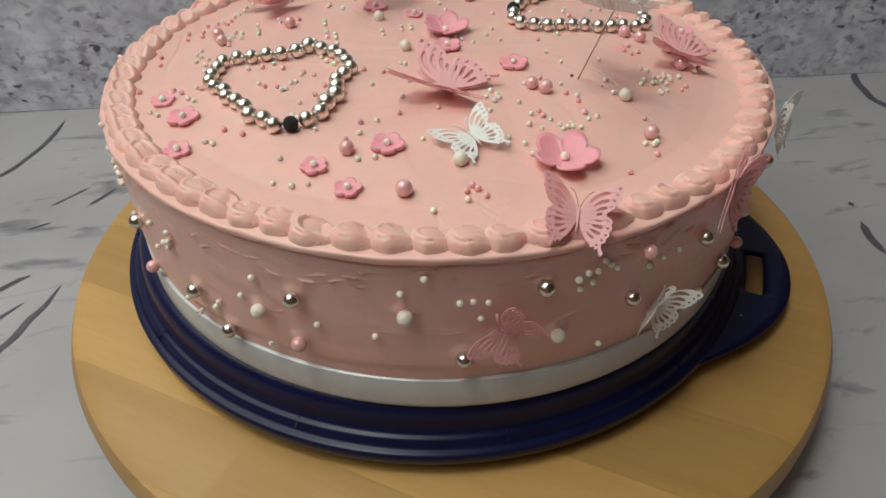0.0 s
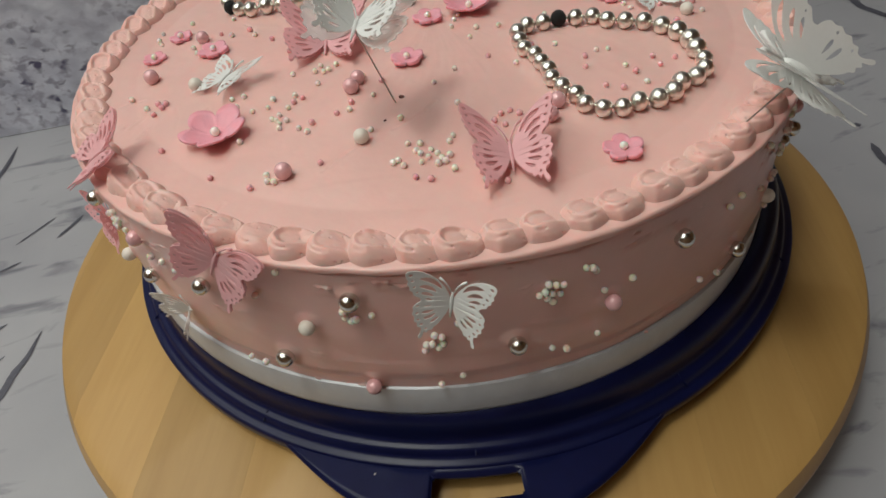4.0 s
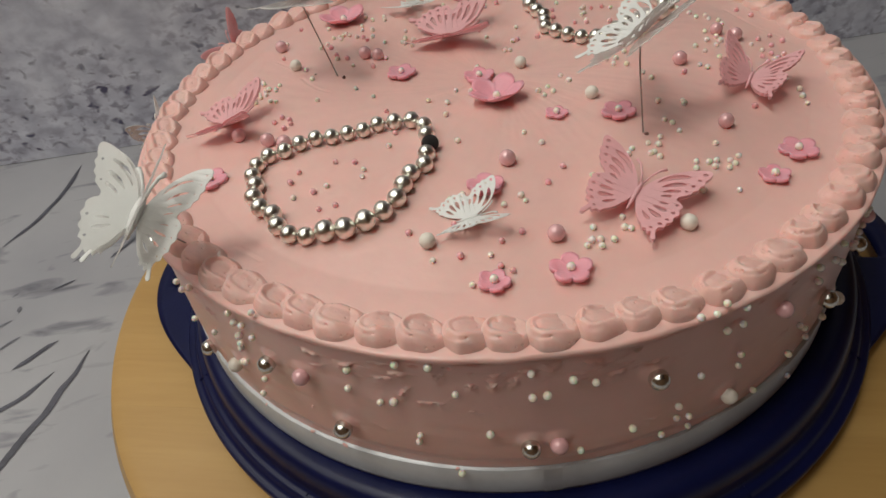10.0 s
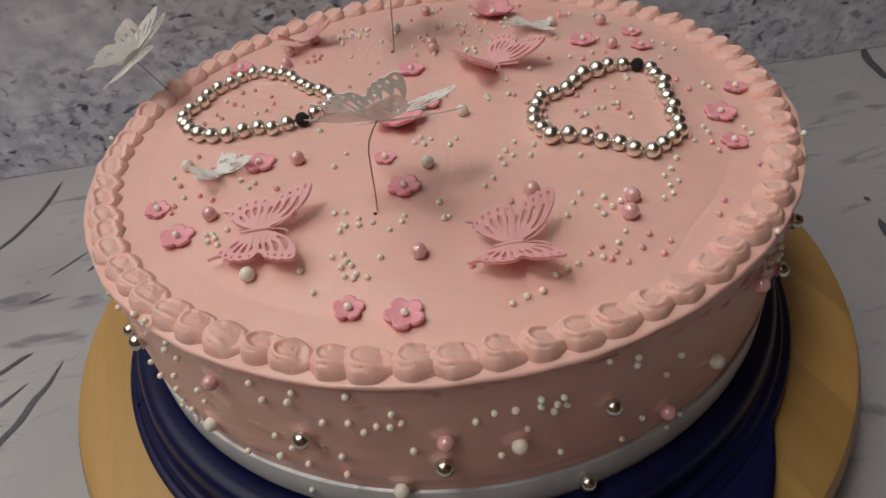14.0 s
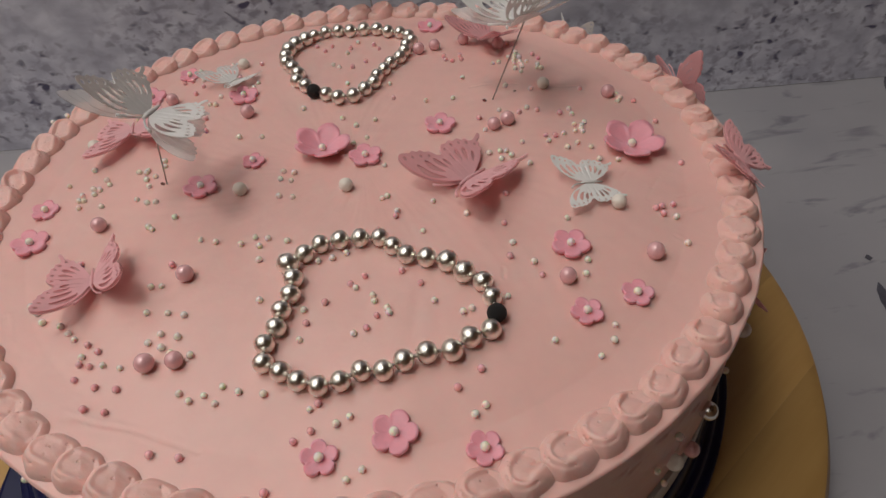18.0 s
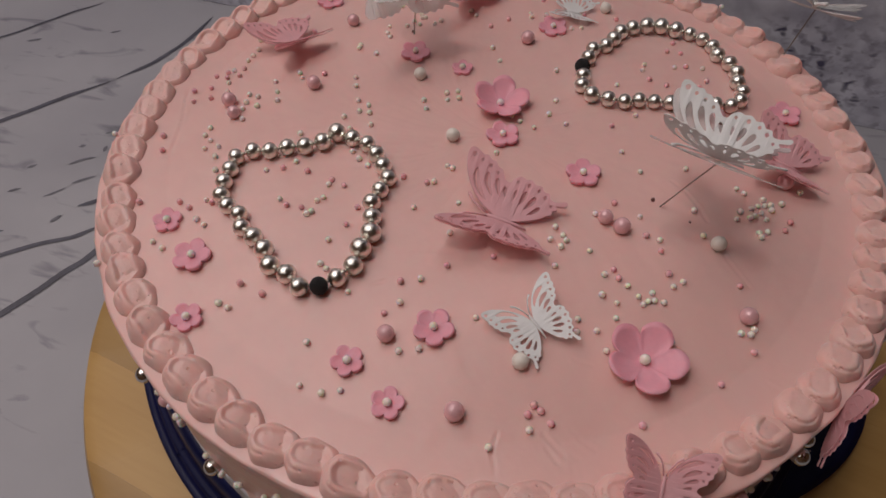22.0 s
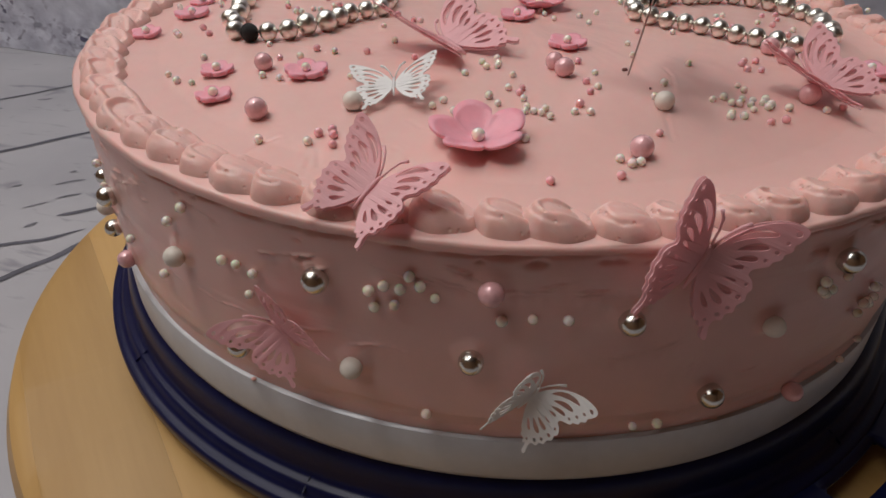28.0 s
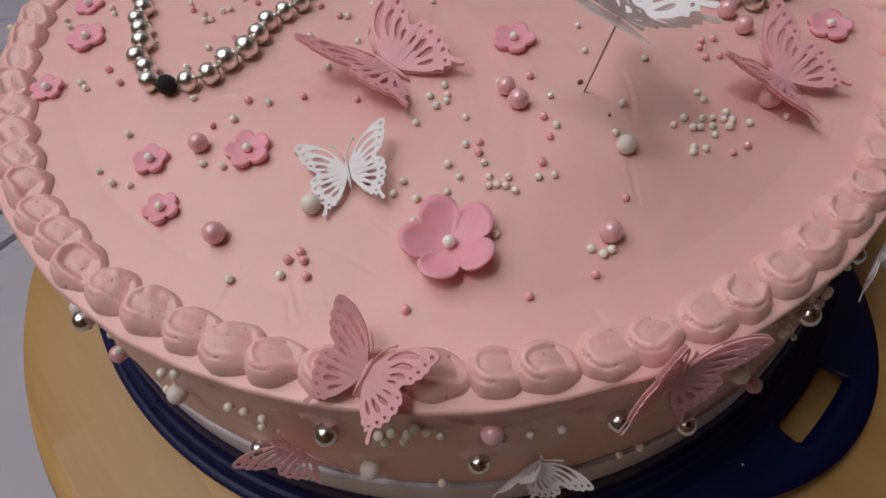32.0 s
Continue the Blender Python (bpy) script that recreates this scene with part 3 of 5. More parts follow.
# small pits under the lip: degrees round, millimetres below the top, size, depth
PITS = [(7.9, -6.6, 0.8, 0.9), (5.7, -4.8, 0.9, 1.0), (5.0, -5.0, 0.6, 0.8), (13.6, -6.0, 0.7, 0.8), (14.8, -6.0, 0.7, 0.9), (8.4, -6.2, 0.7, 0.8), (-12.0, -8.5, 0.5, 0.7), (-26, -7.2, 0.6, 0.8), (22, -7.0, 0.6, 0.7),
        (-160, -7.5, 0.6, 0.8), (128, -7.0, 0.6, 0.8), (70, -8.0, 0.5, 0.7), (-70, -8.0, 0.6, 0.7), (45, -52, 0.8, 0.5)]

rng = random.Random(29)
PITS += [(rng.uniform(-180, 180), rng.uniform(-7.5, -4.6), rng.uniform(0.3, 0.7), rng.uniform(0.5, 0.9)) for _ in range(46)]


# sugar pearls on the top, in millimetres from the turntable's axis

IVORY_TOP = [(-48.9, -106.1), (-45.5, -108.7), (-36.6, -104.9), (-31.7, -106.9), (-11, -113.4), (-3.5, -118), (0.3, -133.4), (-16.6, -90.6), (-16.7, -79.4), (-31.2, -74.4), (-27.1, -56), (-14.6, -58.6), (-10.1, -57.5), (-5.6, -55.5), (-1.3, -71.3), (4.2, -74.7), (4.9, -77.2), (9, -80.2), (9.6, -82.1), (-0.7, -89.2), (23.3, -78.1), (31.9, -83), (34.6, -81.8), (10.7, -35.7), (19.8, -46.7), (23.4, -31.4), (35, -39.1), (5, -28.3), (6.8, -27.1), (-33, -23.7), (-34.1, -13.4), (-33.6, -8.9), (-42.2, -48.3), (-37.9, -45.3), (-33.3, -46.3), (-34.6, -56.3), (-56.8, -45), (-66.5, -76.5), (-59.5, -77.2), (-59.6, -85.2), (-62.7, -88.1), (-58.1, -90.2), (-54.8, -92.4), (-64.7, -65.7)]
IVORY_TOP += [(-68.1, -65.8), (-74.8, -94.6), (49.4, -54.8), (33.7, -116.7), (36.6, -114.2), (58, -94.2), (70.4, -99.6), (75.1, -94.3), (76.4, -89), (45.8, -77.7), (55.4, -63.8), (72.6, -63.7), (71.1, -69.5), (68.9, -43.9), (80.4, -15), (86, -11.4), (84.3, -17.3), (92.9, -12), (75.2, -3.6), (59.9, -12.4), (68.6, 1), (106.5, -43.5), (106.9, -55.9), (58.3, 1.2), (44.6, 10.9), (51.2, 24.6), (55.4, 43.7), (45.1, -4.7), (49.4, -8.8), (49.3, -3.9), (51.7, -4), (53.5, -7), (75.1, 5.7), (79.5, -0.7), (79.8, 6.9), (82.8, 6.7), (82.4, 8.9), (82.8, 10.9), (80.1, 11.7), (84.4, 13.3), (80.4, 19.3), (79.8, 23.3), (84.2, -3.7), (97.2, 7.9)]
IVORY_TOP += [(66, 40.4), (62.7, 25.3), (51.5, 64.5), (54.3, 65.7), (61.1, 59.1), (61.1, 64), (60.9, 66.8), (59.1, 70.5), (61.5, 69.4), (62, 71.5), (64.1, 70.4), (64, 65.9), (64.4, 62.7), (64.5, 60.8), (67, 66), (62.7, 76), (71.7, 62.8), (71.2, 59.7), (72.9, 59.2), (60.1, 86.5), (101.6, 30.2), (103, 32.9), (101.9, 34.9), (-14.1, 25.6), (-31.7, 34.9), (-46.2, 15.4), (-55.7, 16.2), (-81.4, 19.3), (-74.4, 43.5), (-71.5, 42.7), (-8, 6.9), (-12, 5.2), (-2.9, 10.5), (-0.3, 23), (-7.8, 19.4), (5, -8.7), (32.4, 36.2), (20.8, 35.3), (-22.6, 71.8), (-19.4, 68.9), (-14.4, 53.7), (-16.8, 83.2), (-12.8, 94.6), (-56.9, 55.2)]
IVORY_TOP += [(-55.7, 59.5), (37.1, 52.6), (4.7, 51), (-82.8, 2.6), (-81.6, -0.9), (-87.8, -3), (-88.2, -4.3), (-91.2, -3.5), (-83.6, -7.2), (-86.7, -8.7), (-84.4, -12.9), (-79, -22.7), (-82.2, -23), (-86.9, -20.4), (-69.3, -32.1), (-77.5, -36.7), (-75.9, -38), (-103.4, -6.3), (-101.2, -9.4), (-107, -11.3), (-104.2, -12.1), (-105.5, -14.5), (-110.4, -14.2), (-108.5, -17.6), (-110.5, -17.4), (-109, -21.7), (-99.9, -22.4), (-111.2, 1.5), (-118.6, -7), (-104.2, -72), (-100.9, -76.1), (-87.3, -84.2), (-90.2, -81.6), (-82.5, -91), (-69, -96.1), (-41.5, -107.3), (-37.9, -110), (-24.5, -108), (-48.5, -93.6), (-54, -86.7), (-54, -78.5), (-51.3, -46.5), (-35.6, -49.8), (-26.5, -47.9)]
IVORY_TOP += [(-29.9, -14.7), (-29.3, -10), (-27.9, -24.6), (-107.9, -68.6), (-93.8, -78.5), (4.2, -130.8), (0.1, -116), (63.5, 55.9), (-85.5, 18.6), (-97.9, 38.4), (-104.4, 31.8), (-106.1, 30.9), (-105.5, 37.9), (-104.7, 42.5), (-101.5, 45.3), (-101.1, 42.8), (-102.6, 40.7), (-101.2, 28.8), (-70.8, 49.7), (-59, 52), (-83.5, 67.8), (-72.4, 81.2), (-87.9, 79.3)]

ROSE_TOP = [(-75.8, -108.8), (-74.8, -101.9), (-82.2, -98.7), (-78.9, -94.6), (-82.4, -93.7), (-52.5, -123.9), (-20, -135.9), (-14.5, -122.4), (-8.9, -111.8), (-15.3, -84.6), (-10.4, -76.8), (-3.1, -69.6), (1.2, -66.4), (3.1, -87.6), (5.9, -83), (13, -64.9), (19.1, -70.7), (4.6, -45.2), (10.3, -38.3), (48, -61), (47.4, -45), (49.5, -29.5), (29.3, -108.8), (36.1, -103.1), (57.3, -69.6), (100.5, -39.2), (102.8, -38.2), (102.4, -42.1), (107, -37.1), (42.7, 19.5), (59.3, 22.1), (66.8, 23.2), (67.9, 4.7), (71.6, 4.4), (75.6, 20.5), (87.2, 40.1), (70.5, 73.6), (108.3, 30.4), (56.3, 91.8), (-71, 22.1), (-73.3, 31.9), (-57.8, 78.8), (-28.1, 87), (-32.9, 93.2)]
ROSE_TOP += [(-13.2, 68.4), (-7.3, 73), (-15.8, 88.2), (-25.2, 92), (-4.6, 90.8), (-1.9, 85.5), (6.8, 39.2), (-63.7, -56.5), (-96.5, -52.5), (-77.9, -89.6), (-68, -103.2), (-69.3, -110.1), (-44.3, -125.2), (-82, -86.8), (-10.1, -119.7), (72.9, 69.4), (37.3, 69.7), (36.7, 73.8), (33.1, 68.7), (30, 70), (29.2, 73.5), (-9.2, 46.7), (-83.5, 54.6), (-81.8, 61.5), (-77.1, 74.3), (-65.6, 66.5), (-88.8, 68.8), (-92.5, 67.5), (116.4, -13.2), (113.6, 14.9)]

LARGE_ROSE_TOP = [(-61, -96.4), (-52.3, -96), (-57.4, -62.4), (65, -71.5), (94.8, -61.3), (48.2, 12.6), (53.9, 15.7), (98, 35.1), (55.2, 82.8), (-55.1, 32.6), (-95.9, -34.6), (25, 83.1), (17.5, 79.9), (38.9, 88.7), (-92.6, 49.1)]

LARGE_WHITE_TOP = [(-8.5, -21), (87.7, -37.7), (71.5, 42.3), (-66.1, 77.9), (-47.9, -19.9), (-117.2, 17.9)]

# on the side: degrees round the cake, millimetres below its top

IVORY_SIDE = [(-178.6, -47), (-177.9, -13.4), (-176.9, -8.4), (-174.2, -21), (-173.3, -48.6), (-173.2, -38.3), (-170.9, -19.7), (-170.2, -6.8), (-169.3, -23.6), (-167.6, -20.5), (-166, -20.6), (-165.5, -14.4), (-164.6, -18.6), (-163.9, -32.6), (-156.2, -20.1), (-154, -17.5), (-153.6, -39.2), (-151.6, -17.8), (-150.3, -28), (-148.6, -18.5), (-148.6, -15.4), (-147.1, -22.4), (-146.7, -19.6), (-146.2, -44.8), (-145.9, -17.1), (-145.5, -21), (-140.5, -7.6), (-137.5, -50.8), (-136.7, -14.4), (-136.6, -11.2), (-134.7, -44.2), (-131.7, -27.4), (-129.8, -58.8), (-129.8, -21), (-127.5, -56.5), (-111.9, 0), (-111, -13.6), (-109.4, -20.8), (-107.4, -14), (-107, -20.7), (-106, -17.3), (-105.7, -21), (-105.2, -8.6), (-91.8, -3.6)]
IVORY_SIDE += [(-89.8, -13.8), (-88.8, -9.7), (-88.4, -18.8), (-88.1, -22.3), (-87.1, -18.9), (-86.8, -22.1), (-86.7, -0.9), (-85.6, -19.1), (-84.6, -45.4), (-84.6, -19.8), (-83.6, -21.8), (-82.9, -5.9), (-82.1, -11.2), (-81.9, -5.2), (-81.7, -20.6), (-80.8, -33.9), (-80.8, -15.9), (-79.5, -13.4), (-70.2, -33.7), (-70.2, -22.6), (-66.6, -26.6), (-65.4, -27.1), (-65.1, -24.3), (-64.8, -19.8), (-64.7, -51.2), (-61.3, -52.8), (-57.2, -44.9), (-56.2, -41.1), (-51.1, -31.8), (-48.2, -20.8), (-47.5, -51.7), (-39.4, -35), (-31.5, -36.3), (-27.9, -16.3), (-24.9, -9.7), (-20.6, -20.1), (-18.9, -19.8), (-17.9, -27.4), (-17, -20.6), (-5.4, -16.7), (-5, -20.9), (-4.1, -14.8), (-3.2, -19.4), (-2.7, -15)]
IVORY_SIDE += [(-1.9, -11.3), (-1, -13.5), (-0.5, -50.9), (0.2, -16.2), (5.7, -20.4), (8.2, -19.7), (11.1, -19.8), (18.8, -53.6), (21.2, -53.6), (24.3, -17.9), (28.5, -5.6), (35.4, -19.4), (35.5, -22), (36.1, -23.4), (36.7, -22.6), (38.7, -20.7), (44.4, -34.4), (45.1, -34.3), (45.4, -55), (45.5, -30.4), (45.8, -36.1), (46.3, -31.4), (46.4, -34.5), (48.2, -51.4), (48.4, -25.7), (57.9, -20), (58.6, -19), (58.8, -21.7), (59, -16.2), (59.4, -20.1), (59.5, -23.6), (59.6, -45.8), (59.9, -17.3), (60.4, -21.3), (61.5, -47.9), (63.5, -13.8), (64.3, -14.5), (64.7, -16), (65.7, -45.6), (66.1, -26.1), (69.9, -25.4), (82.6, -46.3), (86, -19.6), (86.9, -50.8)]
IVORY_SIDE += [(88.5, -18.9), (94.2, -8.1), (95.5, -27.6), (101, -33), (101.7, -32.2), (102.3, -24.1), (102.5, -48), (102.6, -21.3), (103.1, -6.3), (103.4, -16.2), (103.4, -10.1), (104.7, -36.3), (104.9, -9.6), (106.1, -13.5), (106.3, -29.1), (108.3, 0.6), (119.3, -21.7), (120, -12.3), (123.1, -25.4), (124.9, -23.7), (126.1, -6.1), (126.9, -43.2), (127.2, -39.8), (129.8, -5.7), (131.6, -59.5), (132.3, -17.5), (135.7, -36.8), (140.6, -9), (140.7, -19.6), (142.3, -19), (145.1, -13.5), (146.3, -49.4), (147.6, -16.4), (152.6, -43.5), (156.7, -52.3), (158.4, -39.6), (158.5, -46), (158.8, -0.5), (160.3, -47.6), (160.5, -53.2), (160.7, -28), (160.9, -1.9), (161.9, 1.1), (162.9, -11.1)]
IVORY_SIDE += [(164.9, -4.3), (165.2, -11.7), (166.2, -26.4), (166.4, -32.2), (171, -53), (177.2, -46.9), (177.5, -8.4), (177.9, -34.5), (178.4, -15.5), (179.8, -39.5), (180, -65.1), (44.1, -37.2), (60.8, -18)]

SILVER_SIDE = [(-177.5, -30), (-160.5, -39.7), (-142.5, -66), (-139.8, -28.3), (-101.6, -36.7), (-97.7, -21), (-75.2, -28.4), (-60.6, -40.3), (-54.8, -52.4), (-42.1, -24.1), (-20, -45), (-10, -16), (3.4, -31.6), (16.2, -19.9), (25.6, -45.2), (36.7, -13.7), (55.1, -38.6), (76.6, -17.2), (90.3, -45.2), (107.8, -22.1), (117, -43.4), (140.3, -43), (154.6, -19.8)]

LARGE_ROSE_SIDE = [(-159.9, -27.6), (-130.8, -47.1), (-114.5, -17.1), (-76.5, -53.7), (-42.5, -45.9), (4.7, -12.8), (36.8, -54.7), (67.2, -31.6), (113.2, -21.1), (143.6, -43.1), (171.2, -13.9)]

LARGE_WHITE_SIDE = [(-166.5, -54), (-151.4, -34.6), (-122.4, -37.8), (-92.2, -34.7), (-48, -34.9), (-27.4, -25.6), (-7.4, -39.5), (30.3, -27.6), (99.2, -37), (165.7, -44.9)]


# thin scratches in the icing of the top: depth in metres, then places in millimetres
SCRATCHES = [(0.00030, [(-39.6, -123.6), (-60.2, -115.8), (-72.0, -113.0), (-86.7, -107.9)]), (0.00025, [(-94.3, -104.1), (-105.0, -90.9), (-114.9, -71.7)]), (0.00030, [(108.7, -40.2), (116.3, -37.4)]),
             (0.00022, [(112.5, -41.0), (117.0, -40.2), (121.5, -37.0)]), (0.00016, [(109.7, -32.2), (113.5, -31.2), (117.6, -28.8)]), (0.00008, [(111.5, -37.0), (115.0, -36.8), (118.5, -34.0)]), (0.00016, [(99.0, -34.2), (102.0, -27.5), (106.0, -21.8)]), (0.00028, [(45.3, -69.5), (45.5, -65.7)]), (0.00022, [(40.2, 45.0), (46.3, 46.5), (53.2, 46.7), (60.9, 45.7)]), (0.00018, [(74.0, 42.9), (78.0, 42.7), (86.5, 43.1), (88.8, 43.2)]), (0.00030, [(117.5, 29.3), (120.4, 31.3)]),
             (0.00022, [(104.0, -52.0), (108.0, -55.5), (113.0, -56.5)]), (0.00020, [(92.0, -22.0), (95.0, -18.0)]), (0.00022, [(-30.0, 118.0), (-18.0, 121.0)]), (0.00020, [(60.0, 100.0), (68.0, 96.0)])]


def cake_body():
    """The iced cake: an uneven wall with spatula strokes, a thin lip under the piping and a smooth top."""
    n = 1400
    a = np.linspace(0, 2 * math.pi, n, endpoint=False)[None, :]
    wall = np.concatenate([np.linspace(0, HIGH - 0.0110, 215), np.linspace(HIGH - 0.0107, HIGH - 0.0016, 34)])[:, None]
    r = RADIUS + 0.00045 * waves(a, wall, 3) + 0.00014 * waves(a, wall * 4, 5) + 0.00004 * waves(a * 5, wall * 9, 8)
    edge = HIGH - 0.0040 + 0.0007 * waves(a, 0 * wall, 11) + 0.0004 * waves(a * 4, 0 * wall, 12)
    r = r + (0.0015 + 0.0005 * waves(a * 3, 0 * wall, 31)) / (1 + np.exp(-(wall - edge) / 0.00022)) - 0.0010 * np.clip(0.55 + 0.9 * waves(a * 5, 0 * wall, 33), 0.05, 1.3) * np.exp(-((wall - edge + 0.0008) / 0.00055) ** 2)
    r = r - 0.0005 * np.clip((wall - (HIGH - 0.0024)) / 0.0008, 0, 1) ** 2
    for turn, below, long, rise, high in STROKES:
        off = (np.degrees(a) - turn + 180) % 360 - 180
        along = np.radians(off) * RADIUS * 1000
        bow = along / long
        line = HIGH * 1000 + below + rise * bow + 1.2 * np.sin(5 * bow + turn)
        across = wall * 1000 - line + 0.35 * np.sin(along * 0.45 + turn) + 0.12 * np.sin(along * 1.9 + 2 * turn)
        fade = np.clip(1 - np.abs(bow * 2) ** 4, 0, 1) * np.clip(0.6 + 0.7 * np.sin(along * 0.55 + 3 * turn) + 0.35 * np.sin(along * 1.9 + turn), 0.12, 1.4)
        r = r + 0.0010 * high * fade * (np.exp(-(across / 0.28) ** 2) - 0.25 * np.exp(-((across + 0.55) / 0.34) ** 2) + 0.30 * np.exp(-((across + 2.2) / 1.5) ** 2))
    # the icing draws in a little over the ribbon
    hem = HIGH - 0.0505 + 0.0016 * waves(a, 0 * wall, 41)
    r = r - 0.0011 * np.clip((hem - wall) / 0.0042, 0, 1) ** 1.3
    # and swells round the larger balls pressed into it
    for turn, below in SILVER_SIDE + LARGE_ROSE_SIDE + LARGE_WHITE_SIDE:
        along = np.radians((np.degrees(a) - turn + 180) % 360 - 180) * RADIUS * 1000
        over = wall * 1000 - HIGH * 1000 - below
        r = r + 0.0010 * np.exp(-(((along / 3.9) ** 2 + ((over - 0.7) / 3.6) ** 2) ** 2)) * (1 + 0.12 * np.sin(along + over + turn))
    for turn, below, size, depth in PITS:
        along = np.radians((np.degrees(a) - turn + 180) % 360 - 180) * RADIUS * 1000
        r = r - 0.001 * depth * np.exp(-((along / (size * 1.8)) ** 2) - ((wall * 1000 - HIGH * 1000 - below) / size) ** 2)
    top_r = np.concatenate([np.linspace(RADIUS + 0.0005, 0.128, 10), np.linspace(0.1274, 0.060, 100), np.linspace(0.0592, 0.004, 52)])[:, None]
    far = top_r / 0.1516
    dome = 0.1516 * np.maximum(-0.010, 0.014 - 0.196 * np.maximum(0, far - 0.45) ** 2)
    top_z = HIGH + dome + 0.00022 * waves(a, top_r * 0.4, 21) * np.minimum(1, top_r / 0.03) + 0.00009 * waves(a * 4, top_r * 3, 23) * np.minimum(1, top_r / 0.05) + 0 * a
    # faint smears of the spatula on the top: place, heading and length in millimetres
    rng = random.Random(17)
    for _ in range(26):
        far, turn, head, long = rng.uniform(20, 118), rng.uniform(0, 2 * math.pi), rng.uniform(0, math.pi), rng.uniform(14, 46)
        u = (top_r * np.cos(a) * 1000 - far * math.cos(turn)) * math.cos(head) + (top_r * np.sin(a) * 1000 - far * math.sin(turn)) * math.sin(head)
        v = (top_r * np.sin(a) * 1000 - far * math.sin(turn)) * math.cos(head) - (top_r * np.cos(a) * 1000 - far * math.cos(turn)) * math.sin(head) + 0.012 * rng.uniform(-1, 1) * u**2
        fade = np.clip(1 - (2 * u / long) ** 2, 0, 1)
        top_z = top_z + rng.uniform(0.00006, 0.00016) * fade * np.where(v > 0, np.exp(-((v / 1.3) ** 2)), np.exp(-((v / 6.0) ** 2)))
    # thin scratches
    u, v = top_r * np.cos(a) * 1000, top_r * np.sin(a) * 1000
    for deep, line in SCRATCHES:
        for (p0, q0), (p1, q1) in zip(line, line[1:]):
            p0, q0, p1, q1 = p0 - CAKE.x * 1000, q0 - CAKE.y * 1000, p1 - CAKE.x * 1000, q1 - CAKE.y * 1000
            long = math.hypot(p1 - p0, q1 - q0)
            along = np.clip(((u - p0) * (p1 - p0) + (v - q0) * (q1 - q0)) / long**2, 0, 1)
            off = np.hypot(u - p0 - along * (p1 - p0), v - q0 - along * (q1 - q0))
            top_z = top_z - 0.7 * deep * np.exp(-((off / 0.55) ** 2)) + 0.25 * deep * np.exp(-(((off - 1.1) / 0.5) ** 2))
    x = np.concatenate([r * np.cos(a), top_r * np.cos(a)])
    y = np.concatenate([r * np.sin(a), top_r * np.sin(a)])
    z = np.concatenate([wall + 0 * a, top_z])
    rows = len(x)
    verts = np.stack([x, y, z], -1).reshape(-1, 3).tolist() + [(0, 0, HIGH + 0.0021)]
    k, j = np.meshgrid(np.arange(rows - 1), np.arange(n), indexing="ij")
    i = (j + 1) % n
    faces = np.stack([k * n + j, k * n + i, (k + 1) * n + i, (k + 1) * n + j], -1).reshape(-1, 4).tolist()
    last = (rows - 1) * n
    faces += [(last + q, last + (q + 1) % n, rows * n) for q in range(n)]
    data = bpy.data.meshes.new("icing")
    data.from_pydata(verts, [], faces)
    data.materials.append(CREAM)
    data.shade_smooth()
    return data


